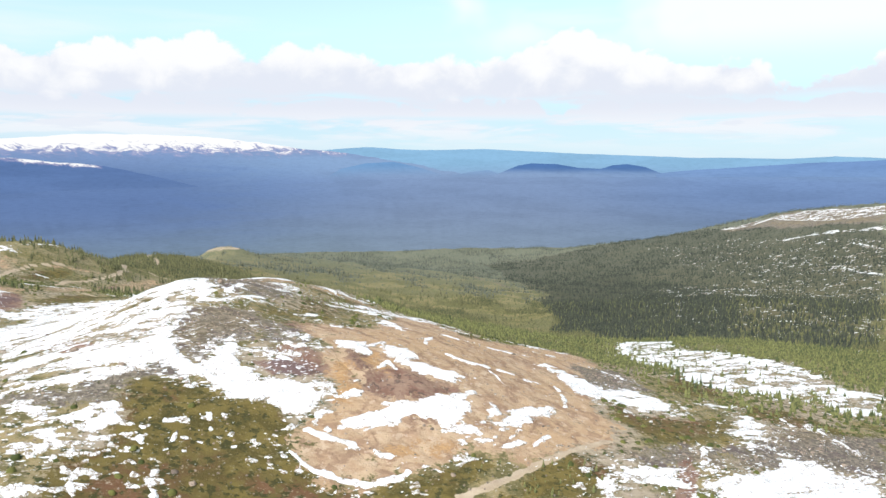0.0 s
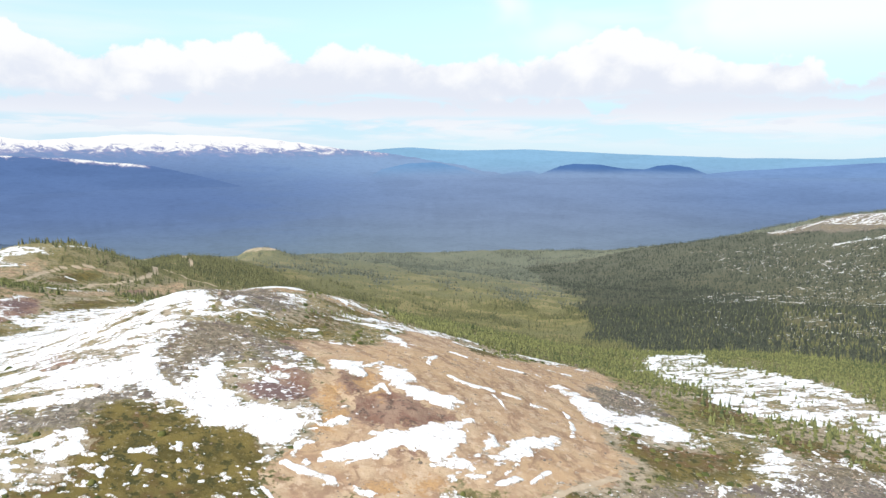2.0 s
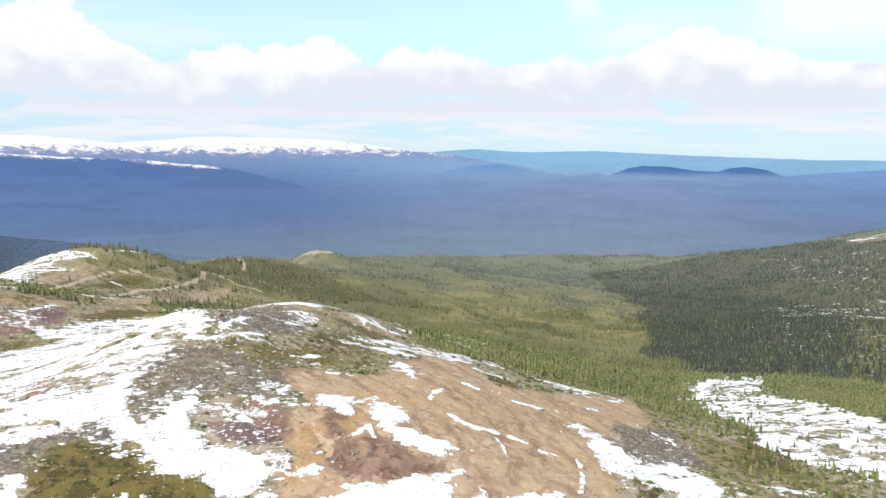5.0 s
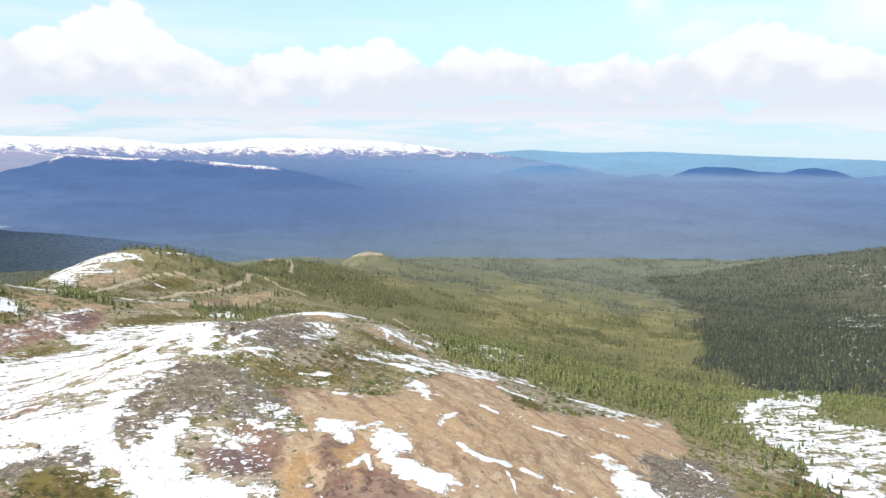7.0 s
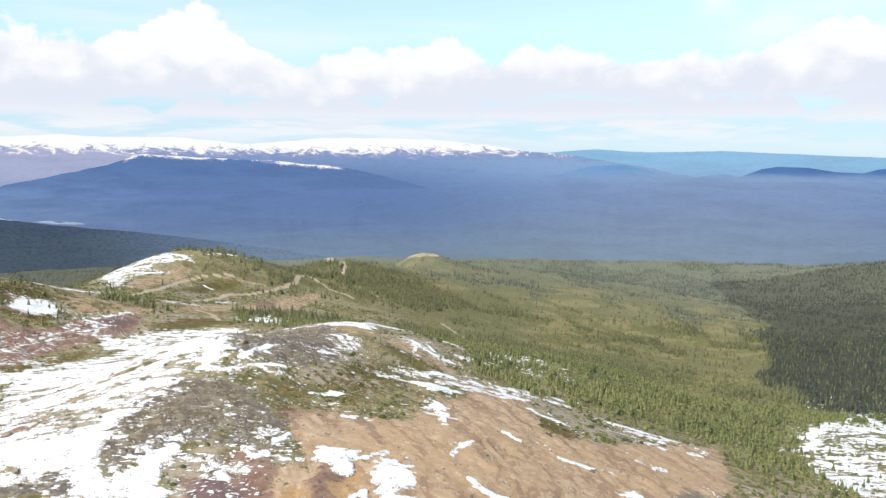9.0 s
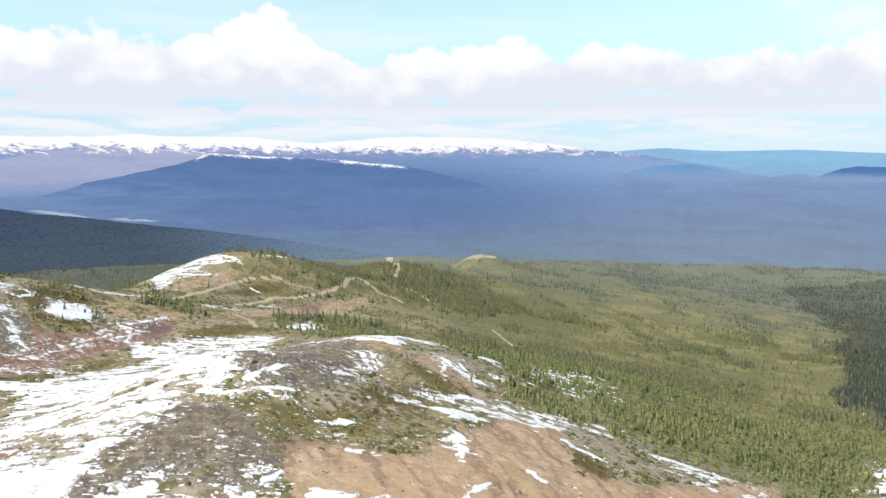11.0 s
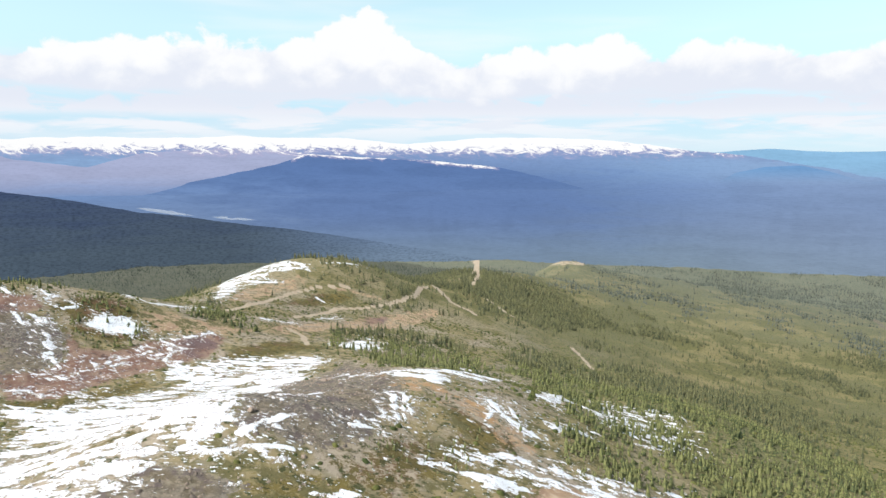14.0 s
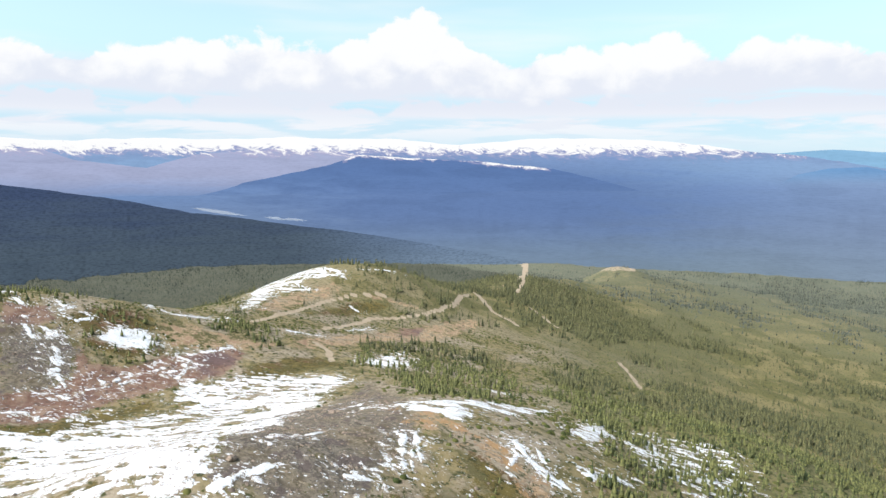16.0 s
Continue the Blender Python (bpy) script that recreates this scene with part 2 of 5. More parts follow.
area('moss', 0.8, (83.2, 266.6), (94.3, 235.8), (89.2, 222.6), (70.0, 212.6), (72.4, 231.4))
area('moss', 0.7, (-9.1, 144.0), (-5.2, 147.5), (0.7, 146.5), (-0.5, 143.7), (-8.4, 142.1))
area('snow', 1, (-63.4, 168.8), (-59.0, 160.1), (-53.9, 156.1), (-51.5, 160.3), (-51.3, 168.1), (-49.9, 172.4), (-46.8, 166.0), (-44.1, 158.3), (-38.7, 156.1), (-32.8, 157.3), (-27.4, 154.6), (-26.9, 149.0), (-27.9, 144.0), (-32.3, 143.5), (-36.5, 146.9), (-40.5, 144.4), (-44.2, 143.5), (-47.2, 147.8), (-52.1, 148.7), (-55.9, 150.3), (-60.3, 156.8), (-63.7, 151.5), (-70.2, 166.0))
area('snow', 0.69, (-124.4, 202.1), (-95.3, 189.1), (-70.6, 168.6), (-60.3, 156.8), (-64.3, 150.1), (-68.7, 141.5), (-79.2, 138.4), (-83.7, 134.8))
area('snow', 0.64, (-79.9, 128.4), (-75.6, 131.8), (-69.0, 131.0), (-61.9, 133.8), (-59.5, 129.3), (-60.7, 126.2), (-58.2, 121.6), (-60.0, 118.2), (-63.5, 117.9), (-66.6, 114.9), (-69.5, 110.6))
area('snow', 0.55, (-69.6, 110.6), (-66.1, 114.0), (-62.3, 111.8), (-61.2, 106.4), (-65.7, 103.9))
streak('snow', 0.9, (-56.8, 107.8, 0.6), (-59.0, 111.4, 0.6), (-59.8, 116.9, 0.6), (-57.3, 120.7, 0.6))
streak('snow', 0.9, (-51.6, 117.1, 0.9), (-48.4, 116.2, 0.9), (-46.1, 111.8, 0.9))
streak('snow', 0.8, (-52.4, 118.1, 0.7), (-49.1, 118.0, 0.7))
streak('snow', 0.7, (-51.2, 131.9, 0.8), (-48.9, 133.3, 0.8), (-46.2, 133.4, 0.8))
streak('snow', 0.8, (-54.5, 125.7, 0.6), (-52.6, 123.3, 0.6))
streak('snow', 0.75, (-45.8, 124.7, 0.7), (-44.6, 128.7, 0.7), (-40.6, 128.5, 0.7))
streak('snow', 0.7, (-49.5, 129.9, 0.6), (-48.8, 126.3, 0.6))
streak('snow', 0.7, (-45.1, 137.3, 0.5), (-43.3, 132.9, 0.5))
streak('snow', 0.7, (-56.9, 113.7, 0.5), (-53.9, 113.0, 0.5))
area('snow', 1, (-39.1, 175.3), (-34.7, 177.7), (-31.3, 174.9), (-35.4, 170.6))
streak('snow', 1, (-37.1, 165.4, 0.9), (-33.9, 163.2, 0.9))
area('snow', 1, (-28.0, 184.3), (-20.4, 187.6), (-17.7, 177.8), (-18.4, 174.6), (-22.3, 178.6), (-26.5, 178.8))
area('snow', 1, (-18.0, 189.3), (-9.4, 186.9), (-6.6, 177.6), (-0.6, 176.2), (4.5, 173.6), (3.5, 169.3), (-0.5, 168.1), (-5.9, 169.5), (-9.6, 172.3), (-15.7, 179.5))
streak('snow', 1, (-14.9, 168.4, 0.8), (-12.9, 173.8, 0.8), (-10.8, 169.6, 0.8))
streak('snow', 1, (1.2, 190.6, 0.9), (6.8, 187.5, 0.9), (11.9, 189.3, 0.9))
area('snow', 1, (-21.8, 152.4), (-20.4, 162.6), (-18.7, 161.1), (-19.1, 156.5), (-17.0, 156.1), (-20.8, 150.7))
area('snow', 1, (-23.0, 140.4), (-19.1, 146.7), (-12.6, 152.3), (-3.0, 159.0), (7.1, 165.6), (6.8, 158.9), (3.6, 147.4), (0.7, 146.5), (-1.7, 149.7), (-7.6, 149.9), (-12.0, 145.3), (-15.1, 141.6), (-20.5, 140.0))
area('snow', 1, (3.0, 143.9), (8.1, 154.3), (12.7, 164.0), (14.2, 163.7), (9.1, 149.6), (6.5, 145.8), (3.9, 142.7))
area('snow', 1, (6.5, 145.2), (11.7, 152.6), (16.4, 164.3), (26.7, 171.8), (27.2, 167.9), (19.9, 160.3), (13.9, 150.4), (10.0, 145.9))
streak('snow', 0.9, (12.9, 145.4, 0.7), (16.7, 148.6, 0.7))
streak('snow', 0.9, (19.0, 147.6, 0.6), (22.9, 152.9, 0.6))
streak('snow', 0.8, (14.4, 149.1, 0.6), (17.1, 152.6, 0.6))
streak('snow', 1, (-26.0, 139.5, 0.8), (-21.3, 137.5, 0.8), (-17.1, 136.5, 0.8))
area('snow', 1, (-28.3, 141.6), (-24.8, 146.2), (-22.4, 147.0), (-25.2, 141.4))
streak('snow', 1, (-27.9, 132.0, 0.7), (-24.6, 128.5, 0.7), (-18.8, 127.2, 0.7), (-13.7, 126.8, 0.7), (-8.7, 128.8, 0.7), (-6.6, 132.4, 0.7))
streak('snow', 1, (-13.1, 136.2, 0.7), (-10.0, 136.3, 0.7))
area('snow', 0.95, (28.8, 216.2), (36.5, 214.4), (43.7, 200.5), (54.4, 204.8), (62.4, 197.8), (59.9, 186.7), (49.7, 181.0), (45.9, 189.2), (36.6, 188.1), (32.5, 201.7))
streak('snow', 0.9, (30.2, 190.2, 0.6), (30.0, 173.7, 0.6))
streak('snow', 0.9, (15.0, 189.8, 0.8), (18.3, 188.8, 0.8))
streak('snow', 0.9, (21.3, 187.6, 0.7), (25.6, 188.2, 0.7))
streak('snow', 0.8, (47.5, 235.3, 0.5), (55.8, 223.7, 0.5))
streak('snow', 0.9, (12.6, 186.1, 0.4), (16.0, 174.8, 0.4))
streak('snow', 0.8, (-19.6, 220.0, 0.7), (-11.1, 222.2, 0.7))
streak('snow', 0.8, (29.3, 238.8, 0.6), (36.1, 240.0, 0.6))
area('snow', 0.70, (76.2, 322.2), (96.1, 375.9), (140.8, 447.7), (109.2, 334.3), (124.4, 312.9), (135.0, 287.7), (143.0, 272.2), (138.5, 244.6), (152.3, 245.5), (130.6, 209.6), (118.7, 208.7), (117.5, 226.0), (107.0, 226.8), (95.6, 234.2), (82.5, 245.2), (85.0, 272.3), (78.3, 296.1))
streak('snow', 1, (83.1, 340.3, 2.2), (125.0, 447.9, 2.2), (120.3, 377.9, 2.2))
streak('snow', 0.95, (82.6, 312.4, 2.2), (98.1, 299.8, 2.2), (106.3, 277.7, 2.2))
streak('snow', 0.95, (83.1, 247.1, 1.6), (94.3, 235.8, 1.6), (104.2, 232.6, 1.6))
streak('snow', 0.9, (75.5, 204.4, 1.4), (81.4, 204.7, 1.4))
area('snow', 0.8, (71.4, 177.1), (83.1, 195.3), (85.2, 178.0), (71.1, 163.1), (67.0, 162.6))
area('snow', 0.95, (36.2, 145.2), (49.1, 147.1), (48.1, 139.8), (40.8, 138.6), (36.1, 142.3))
area('snow', 0.85, (28.2, 137.2), (33.2, 139.8), (33.1, 133.5), (28.6, 133.5))
area('snow', 0.95, (51.3, 143.2), (60.0, 147.7), (72.7, 152.1), (77.7, 160.2), (82.6, 162.3), (86.6, 155.1), (97.8, 155.4), (87.0, 137.6), (55.1, 132.2), (50.7, 138.2))
streak('snow', 0.8, (58.5, 158.9, 1.0), (54.6, 146.0, 1.0))
streak('snow', 0.9, (92.9, 196.2, 0.8), (92.4, 188.5, 0.8))
streak('snow', 0.8, (99.2, 189.9, 0.6), (99.3, 171.1, 0.6))
area('rock', 1, (-61.8, 162.8), (-65.4, 174.5), (-68.8, 186.9), (-68.9, 194.6), (-61.8, 199.2), (-52.6, 200.9), (-47.2, 192.2), (-49.1, 184.8), (-46.2, 175.1), (-49.7, 168.0), (-52.1, 161.8), (-52.8, 157.7), (-56.6, 159.1))
area('rock', 0.9, (-73.2, 220.7), (-133.6, 337.7), (-68.5, 277.4), (-57.5, 263.4), (-48.5, 232.6), (-51.0, 221.7), (-58.1, 214.8), (-65.1, 213.4))
area('rock', 0.7, (-52.6, 200.9), (-39.9, 191.3), (-31.2, 180.5), (-35.3, 177.1), (-37.8, 173.5), (-44.2, 172.2), (-49.4, 185.2))
area('red', 0.9, (-41.8, 173.1), (-34.3, 175.6), (-28.8, 172.2), (-25.0, 161.8), (-37.2, 155.9), (-41.5, 161.8), (-37.3, 165.6))
area('red', 0.9, (-24.7, 177.3), (-23.1, 183.6), (-17.0, 180.5), (-15.1, 166.9), (-20.9, 164.0))
area('red', 0.7, (-46.0, 197.1), (-39.7, 200.9), (-37.0, 191.0), (-43.2, 190.2))
area('moss', 0.55, (-52.6, 200.9), (-51.7, 211.8), (-44.7, 215.6), (-46.7, 239.4), (-40.0, 255.8), (-30.5, 259.8), (-30.0, 230.6), (-30.2, 210.1), (-40.2, 207.1), (-44.1, 198.6))
area('moss', 1, (-6.6, 243.5), (1.2, 252.1), (12.9, 247.5), (17.8, 232.0), (9.8, 221.5), (4.3, 227.7))
area('moss', 0.7, (-53.8, 271.4), (-34.8, 271.6), (-25.0, 275.7), (-28.9, 254.3), (-43.1, 259.2))
area('dirt', 1, (-40.4, 192.2), (-37.2, 201.4), (-26.7, 205.1), (-18.9, 213.2), (-17.3, 238.5), (-7.9, 243.8), (4.3, 225.6), (6.9, 216.0), (15.9, 214.9), (25.4, 219.0), (51.0, 233.0), (39.8, 205.1), (-12.8, 162.2), (-29.2, 179.1))
area('dirt', 0.55, (21.1, 236.2), (39.8, 267.5), (51.8, 245.9), (55.7, 231.7), (28.2, 214.1))
streak('ochre', 0.55, (-66.8, 269.7, 1.5), (-59.2, 279.2, 1.5), (-44.8, 278.1, 1.5), (-32.7, 265.2, 1.5))
streak('dirt', 0.55, (-64.3, 268.7, 2.5), (-52.7, 278.2, 2.5), (-34.8, 271.6, 2.5), (-26.2, 267.6, 2.5))
area('snow', 1, (-78.1, 157.3), (-72.7, 162.3), (-69.0, 172.4), (-67.8, 182.2), (-69.5, 193.3), (-68.9, 198.7), (-74.7, 220.3), (-65.9, 213.5), (-67.3, 207.3), (-62.7, 205.0), (-68.9, 198.6), (-68.4, 190.1), (-65.7, 179.7), (-64.0, 169.9), (-63.1, 163.9), (-59.0, 160.1), (-52.4, 157.3), (-51.7, 162.8), (-48.4, 169.8), (-45.9, 163.0), (-47.5, 156.3), (-45.8, 152.9), (-54.0, 148.5), (-59.4, 154.0), (-63.6, 151.1), (-71.3, 151.4))
area('snow', 0.71, (-141.6, 212.2), (-148.3, 231.8), (-157.2, 259.1), (-161.0, 295.0), (-164.7, 316.9), (-141.5, 328.0), (-71.5, 215.7), (-70.2, 200.4), (-67.5, 181.8), (-68.3, 171.7), (-72.4, 161.9), (-77.7, 157.0))
streak('snow', 0.9, (-63.0, 205.5, 0.8), (-58.7, 210.7, 0.8), (-54.1, 216.1, 0.8))
streak('snow', 0.8, (-63.3, 211.8, 0.8), (-62.2, 216.4, 0.8), (-62.1, 223.6, 0.8))
streak('snow', 0.8, (-53.8, 233.3, 0.7), (-50.7, 237.8, 0.7))
streak('snow', 0.9, (-60.8, 261.4, 0.5), (-50.8, 248.9, 0.5))
streak('snow', 0.8, (-60.0, 264.5, 0.5), (-49.5, 249.9, 0.5))
streak('snow', 0.62, (-49.6, 203.2, 1.2), (-43.0, 206.9, 1.2), (-38.0, 214.3, 1.2))
streak('snow', 0.62, (-30.9, 202.5, 1.2), (-25.9, 204.9, 1.2))
streak('snow', 0.62, (-39.2, 205.2, 1.2), (-30.2, 210.1, 1.2))
streak('snow', 0.7, (-48.8, 184.4, 1.0), (-47.5, 188.4, 1.0))
streak('snow', 0.8, (-35.3, 180.3, 0.9), (-34.6, 184.3, 0.9))
area('snow', 0.56, (-38.6, 230.5), (-37.8, 250.4), (-28.0, 262.0), (-17.9, 269.6), (-3.2, 283.9), (5.2, 294.0), (8.9, 280.5), (-4.3, 263.3), (-15.7, 249.2), (-22.9, 236.7), (-32.2, 236.3))
area('snow', 0.95, (-20.1, 226.3), (-19.1, 232.4), (-12.2, 223.0), (-9.9, 213.6), (-14.9, 217.6))
streak('snow', 0.9, (-4.5, 198.5, 0.7), (-3.7, 208.0, 0.7))
streak('snow', 0.95, (-0.5, 224.1, 0.9), (3.9, 221.5, 0.9))
streak('snow', 0.85, (-43.9, 281.0, 0.7), (-37.4, 278.9, 0.7), (-30.0, 276.8, 0.7))
streak('snow', 0.85, (-42.5, 289.3, 0.5), (-37.4, 284.7, 0.5))
area('snow', 0.56, (16.4, 282.3), (31.6, 283.5), (49.6, 286.4), (45.7, 265.5), (36.8, 263.6), (24.6, 263.3))
streak('snow', 0.85, (14.5, 220.1, 1.0), (20.4, 220.7, 1.0))
streak('snow', 0.85, (33.8, 236.8, 0.9), (37.7, 240.5, 0.9))
streak('snow', 0.6, (0.2, 257.0, 1.2), (10.6, 251.4, 1.2))
streak('snow', 0.7, (-37.9, 173.6, 0.8), (-32.0, 175.6, 0.8))
streak('snow', 0.95, (-19.9, 183.0, 1.0), (-15.2, 190.0, 1.0))
area('red', 1, (-220.1, 276.8), (-204.9, 273.7), (-200.5, 283.8), (-201.3, 300.7), (-200.4, 329.5), (-191.8, 330.8), (-181.0, 312.8), (-178.5, 286.1), (-177.4, 264.3), (-169.1, 241.3), (-173.6, 228.2), (-195.1, 238.8), (-195.6, 252.7), (-199.4, 264.3))
area('red', 0.9, (-252.7, 268.1), (-243.7, 280.0), (-234.4, 278.9), (-233.3, 269.9), (-236.4, 259.8))
area('rock', 0.95, (-236.4, 259.8), (-231.9, 269.1), (-227.1, 277.2), (-213.0, 274.5), (-199.8, 262.6), (-195.4, 249.0), (-195.1, 238.8))
area('dirt', 0.55, (-226.8, 314.4), (-223.1, 330.9), (-208.4, 342.5), (-196.1, 357.0), (-196.2, 331.7), (-208.6, 308.7))
area('moss', 0.9, (-234.4, 278.9), (-239.3, 293.1), (-243.1, 307.6), (-233.5, 317.1), (-221.3, 311.0), (-224.9, 286.3))
area('moss', 0.95, (-218.1, 277.7), (-222.1, 284.6), (-215.6, 287.1), (-208.8, 296.4), (-210.3, 304.9), (-203.8, 302.6), (-205.9, 287.4))
area('moss', 0.85, (-166.2, 300.2), (-180.5, 323.6), (-178.6, 356.1), (-162.3, 359.1), (-165.3, 332.6), (-164.9, 314.8))
area('moss', 0.9, (-173.6, 228.2), (-168.7, 241.1), (-169.1, 258.8), (-172.5, 273.1), (-164.6, 269.5), (-157.6, 248.0), (-159.6, 232.9), (-164.1, 223.5))
area('moss', 0.9, (-140.3, 217.8), (-146.8, 230.4), (-141.4, 229.5), (-138.3, 221.4))
area('moss', 0.85, (-129.0, 225.9), (-119.4, 231.6), (-114.7, 224.2))
area('moss', 0.85, (-88.0, 199.8), (-83.4, 203.6), (-80.3, 202.7), (-84.0, 199.6))
area('snow', 1, (-221.1, 285.1), (-225.9, 296.3), (-222.2, 306.5), (-211.4, 306.2), (-208.8, 296.4), (-215.6, 287.1))
area('snow', 0.7, (-230.5, 270.4), (-227.8, 277.2), (-214.3, 269.6), (-199.4, 258.0), (-201.6, 255.7), (-215.7, 264.1))
streak('snow', 0.8, (-233.7, 267.1, 1.0), (-223.7, 264.6, 1.0))
streak('snow', 0.9, (-192.5, 247.5, 1.0), (-190.3, 253.3, 1.0), (-183.4, 255.1, 1.0))
streak('snow', 0.9, (-199.8, 266.5, 0.9), (-193.3, 270.5, 0.9))
streak('snow', 0.9, (-202.6, 260.4, 0.8), (-194.5, 258.7, 0.8))
streak('snow', 0.85, (-192.3, 272.9, 0.9), (-194.3, 283.9, 0.9), (-194.0, 294.1, 0.9))
streak('snow', 0.8, (-190.1, 262.5, 0.7), (-189.6, 270.1, 0.7))
streak('snow', 0.9, (-190.1, 294.8, 0.9), (-190.0, 302.6, 0.9))
streak('snow', 0.9, (-200.3, 304.5, 0.8), (-194.7, 306.2, 0.8))
streak('snow', 0.75, (-200.3, 310.2, 1.2), (-198.9, 328.8, 1.2))
streak('snow', 0.9, (-185.0, 293.3, 1.0), (-192.6, 302.8, 1.0))
streak('snow', 0.9, (-182.1, 232.4, 0.8), (-180.8, 237.1, 0.8))
streak('snow', 0.9, (-179.9, 237.5, 0.8), (-179.0, 242.2, 0.8))
streak('snow', 0.9, (-174.7, 248.2, 0.9), (-168.7, 249.9, 0.9))
streak('snow', 0.8, (-168.5, 253.0, 0.6), (-166.4, 256.2, 0.6))
streak('snow', 0.8, (-176.3, 243.7, 0.6), (-174.2, 245.1, 0.6))
streak('snow', 0.8, (-182.8, 258.1, 0.6), (-182.2, 269.4, 0.6))
streak('snow', 0.8, (-189.8, 274.4, 0.7), (-189.9, 285.3, 0.7))
area('snow', 0.7, (-167.1, 277.7), (-181.6, 290.7), (-183.5, 297.0), (-174.7, 304.9), (-171.1, 315.0), (-169.6, 322.0), (-161.4, 328.6), (-151.4, 343.1), (-140.8, 338.1), (-133.4, 316.7), (-142.8, 304.5), (-150.4, 293.8), (-152.4, 288.4), (-162.8, 283.1))
area('snow', 0.75, (-169.3, 226.1), (-161.0, 233.7), (-159.5, 244.1), (-160.3, 253.2), (-156.3, 269.6), (-151.6, 287.7), (-137.7, 294.4), (-122.6, 299.4), (-114.9, 292.5), (-115.9, 273.7), (-109.1, 259.3), (-73.1, 221.6), (-70.0, 217.7), (-78.7, 213.2), (-129.0, 225.9), (-149.1, 216.2))
streak('snow', 0.9, (-1274.0, 894.6, 1.0), (-1192.3, 910.4, 1.0), (-249.6, 327.8, 1.0), (-238.5, 331.2, 1.0), (-236.0, 360.1, 1.0))
streak('snow', 0.8, (-261.0, 272.2, 0.9), (-1373.1, 844.8, 0.9))
streak('snow', 0.85, (-256.3, 273.6, 0.8), (-249.2, 273.6, 0.8))
streak('snow', 0.85, (-247.6, 285.9, 0.8), (-240.1, 284.9, 0.8))
streak('snow', 0.85, (-240.4, 282.5, 0.7), (-241.9, 290.1, 0.7))
streak('snow', 0.85, (-232.7, 284.5, 0.8), (-232.7, 291.3, 0.8))
streak('snow', 0.75, (-239.8, 261.5, 1.0), (-239.4, 269.2, 1.0))
area('snow', 0.72, (-165.5, 370.2), (-175.9, 412.4), (-145.9, 382.5), (-155.0, 368.7))
streak('snow', 0.8, (-107.0, 376.5, 1.2), (-98.8, 377.7, 1.2))
area('snow', 0.64, (-80.2, 277.6), (-74.9, 293.3), (-67.9, 312.5), (-77.7, 374.1), (-56.3, 314.9), (-60.4, 296.2), (-57.9, 278.2), (-63.3, 281.3), (-70.8, 277.1))
streak('snow', 1, (-45.6, 285.5, 0.8), (-39.1, 280.9, 0.8), (-29.1, 278.7, 0.8))
area('snow', 0.85, (-46.4, 319.8), (-60.1, 372.2), (-44.3, 348.0), (-38.0, 312.8))
streak('snow', 0.85, (-40.5, 272.3, 0.7), (-42.0, 279.3, 0.7))
area('snow', 0.56, (-54.8, 369.3), (-40.9, 382.8), (-25.1, 399.0), (-14.6, 386.3), (3.3, 331.2), (-14.9, 323.8), (-27.2, 323.0))
area('snow', 0.6, (-34.5, 293.4), (-24.9, 307.4), (-22.3, 299.9), (-29.2, 288.1))
streak('snow', 0.85, (-62.7, 262.2, 0.5), (-52.0, 250.1, 0.5))
streak('snow', 0.85, (-59.8, 264.2, 0.5), (-50.0, 253.7, 0.5))
streak('snow', 0.7, (-71.3, 242.0, 0.7), (-72.7, 250.0, 0.7))
streak('snow', 0.7, (-72.2, 233.9, 0.7), (-73.2, 238.3, 0.7))
streak('snow', 0.7, (-53.5, 235.6, 0.8), (-51.0, 237.1, 0.8))
streak('snow', 0.7, (-60.2, 216.7, 0.8), (-60.1, 219.3, 0.8))
streak('snow', 0.6, (-100.3, 289.8, 0.8), (-82.2, 273.1, 0.8))
area('ochre', 0.55, (-74.9, 277.8), (-64.8, 278.5), (-51.9, 276.4), (-48.3, 270.4), (-58.9, 272.2))
area('dirt', 0.55, (-77.9, 279.4), (-63.3, 281.3), (-43.6, 275.3), (-28.9, 277.6), (-26.4, 269.1), (-44.0, 268.1), (-62.4, 270.1))
area('rock', 0.85, (-73.1, 221.6), (-115.4, 266.9), (-106.9, 282.7), (-74.8, 275.3), (-59.4, 261.4), (-52.9, 248.4), (-58.2, 230.5), (-66.7, 216.1))
area('snow', 0.72, (-258.3, 383.5), (-320.0, 445.9), (-1082.2, 1194.6), (-347.1, 517.4), (-313.5, 516.8), (-296.1, 510.0), (-312.1, 487.2), (-307.4, 477.1), (-295.3, 474.9), (-298.7, 463.1), (-300.6, 445.8), (-261.8, 393.3))
streak('snow', 0.75, (-301.1, 532.7, 1.6), (-294.0, 563.3, 1.6))
streak('snow', 0.7, (-910.2, 1433.3, 1.5), (-911.3, 1523.4, 1.5))
streak('snow', 0.9, (-267.7, 478.2, 1.5), (-258.6, 476.1, 1.5))
streak('snow', 0.8, (-221.5, 423.2, 1.0), (-229.9, 452.2, 1.0))
streak('snow', 0.75, (-216.6, 377.2, 1.2), (-207.7, 391.0, 1.2))
area('dirt', 0.55, (-253.4, 385.8), (-295.4, 443.2), (-296.5, 470.9), (-295.2, 493.5), (-285.6, 491.1), (-279.2, 457.9), (-254.5, 406.3))
streak('path', 1, (-232.3, 370.5, 1.6), (-258.7, 423.0, 1.6), (-277.6, 466.2, 1.6), (-277.5, 492.9, 1.6), (-267.1, 512.3, 1.6))
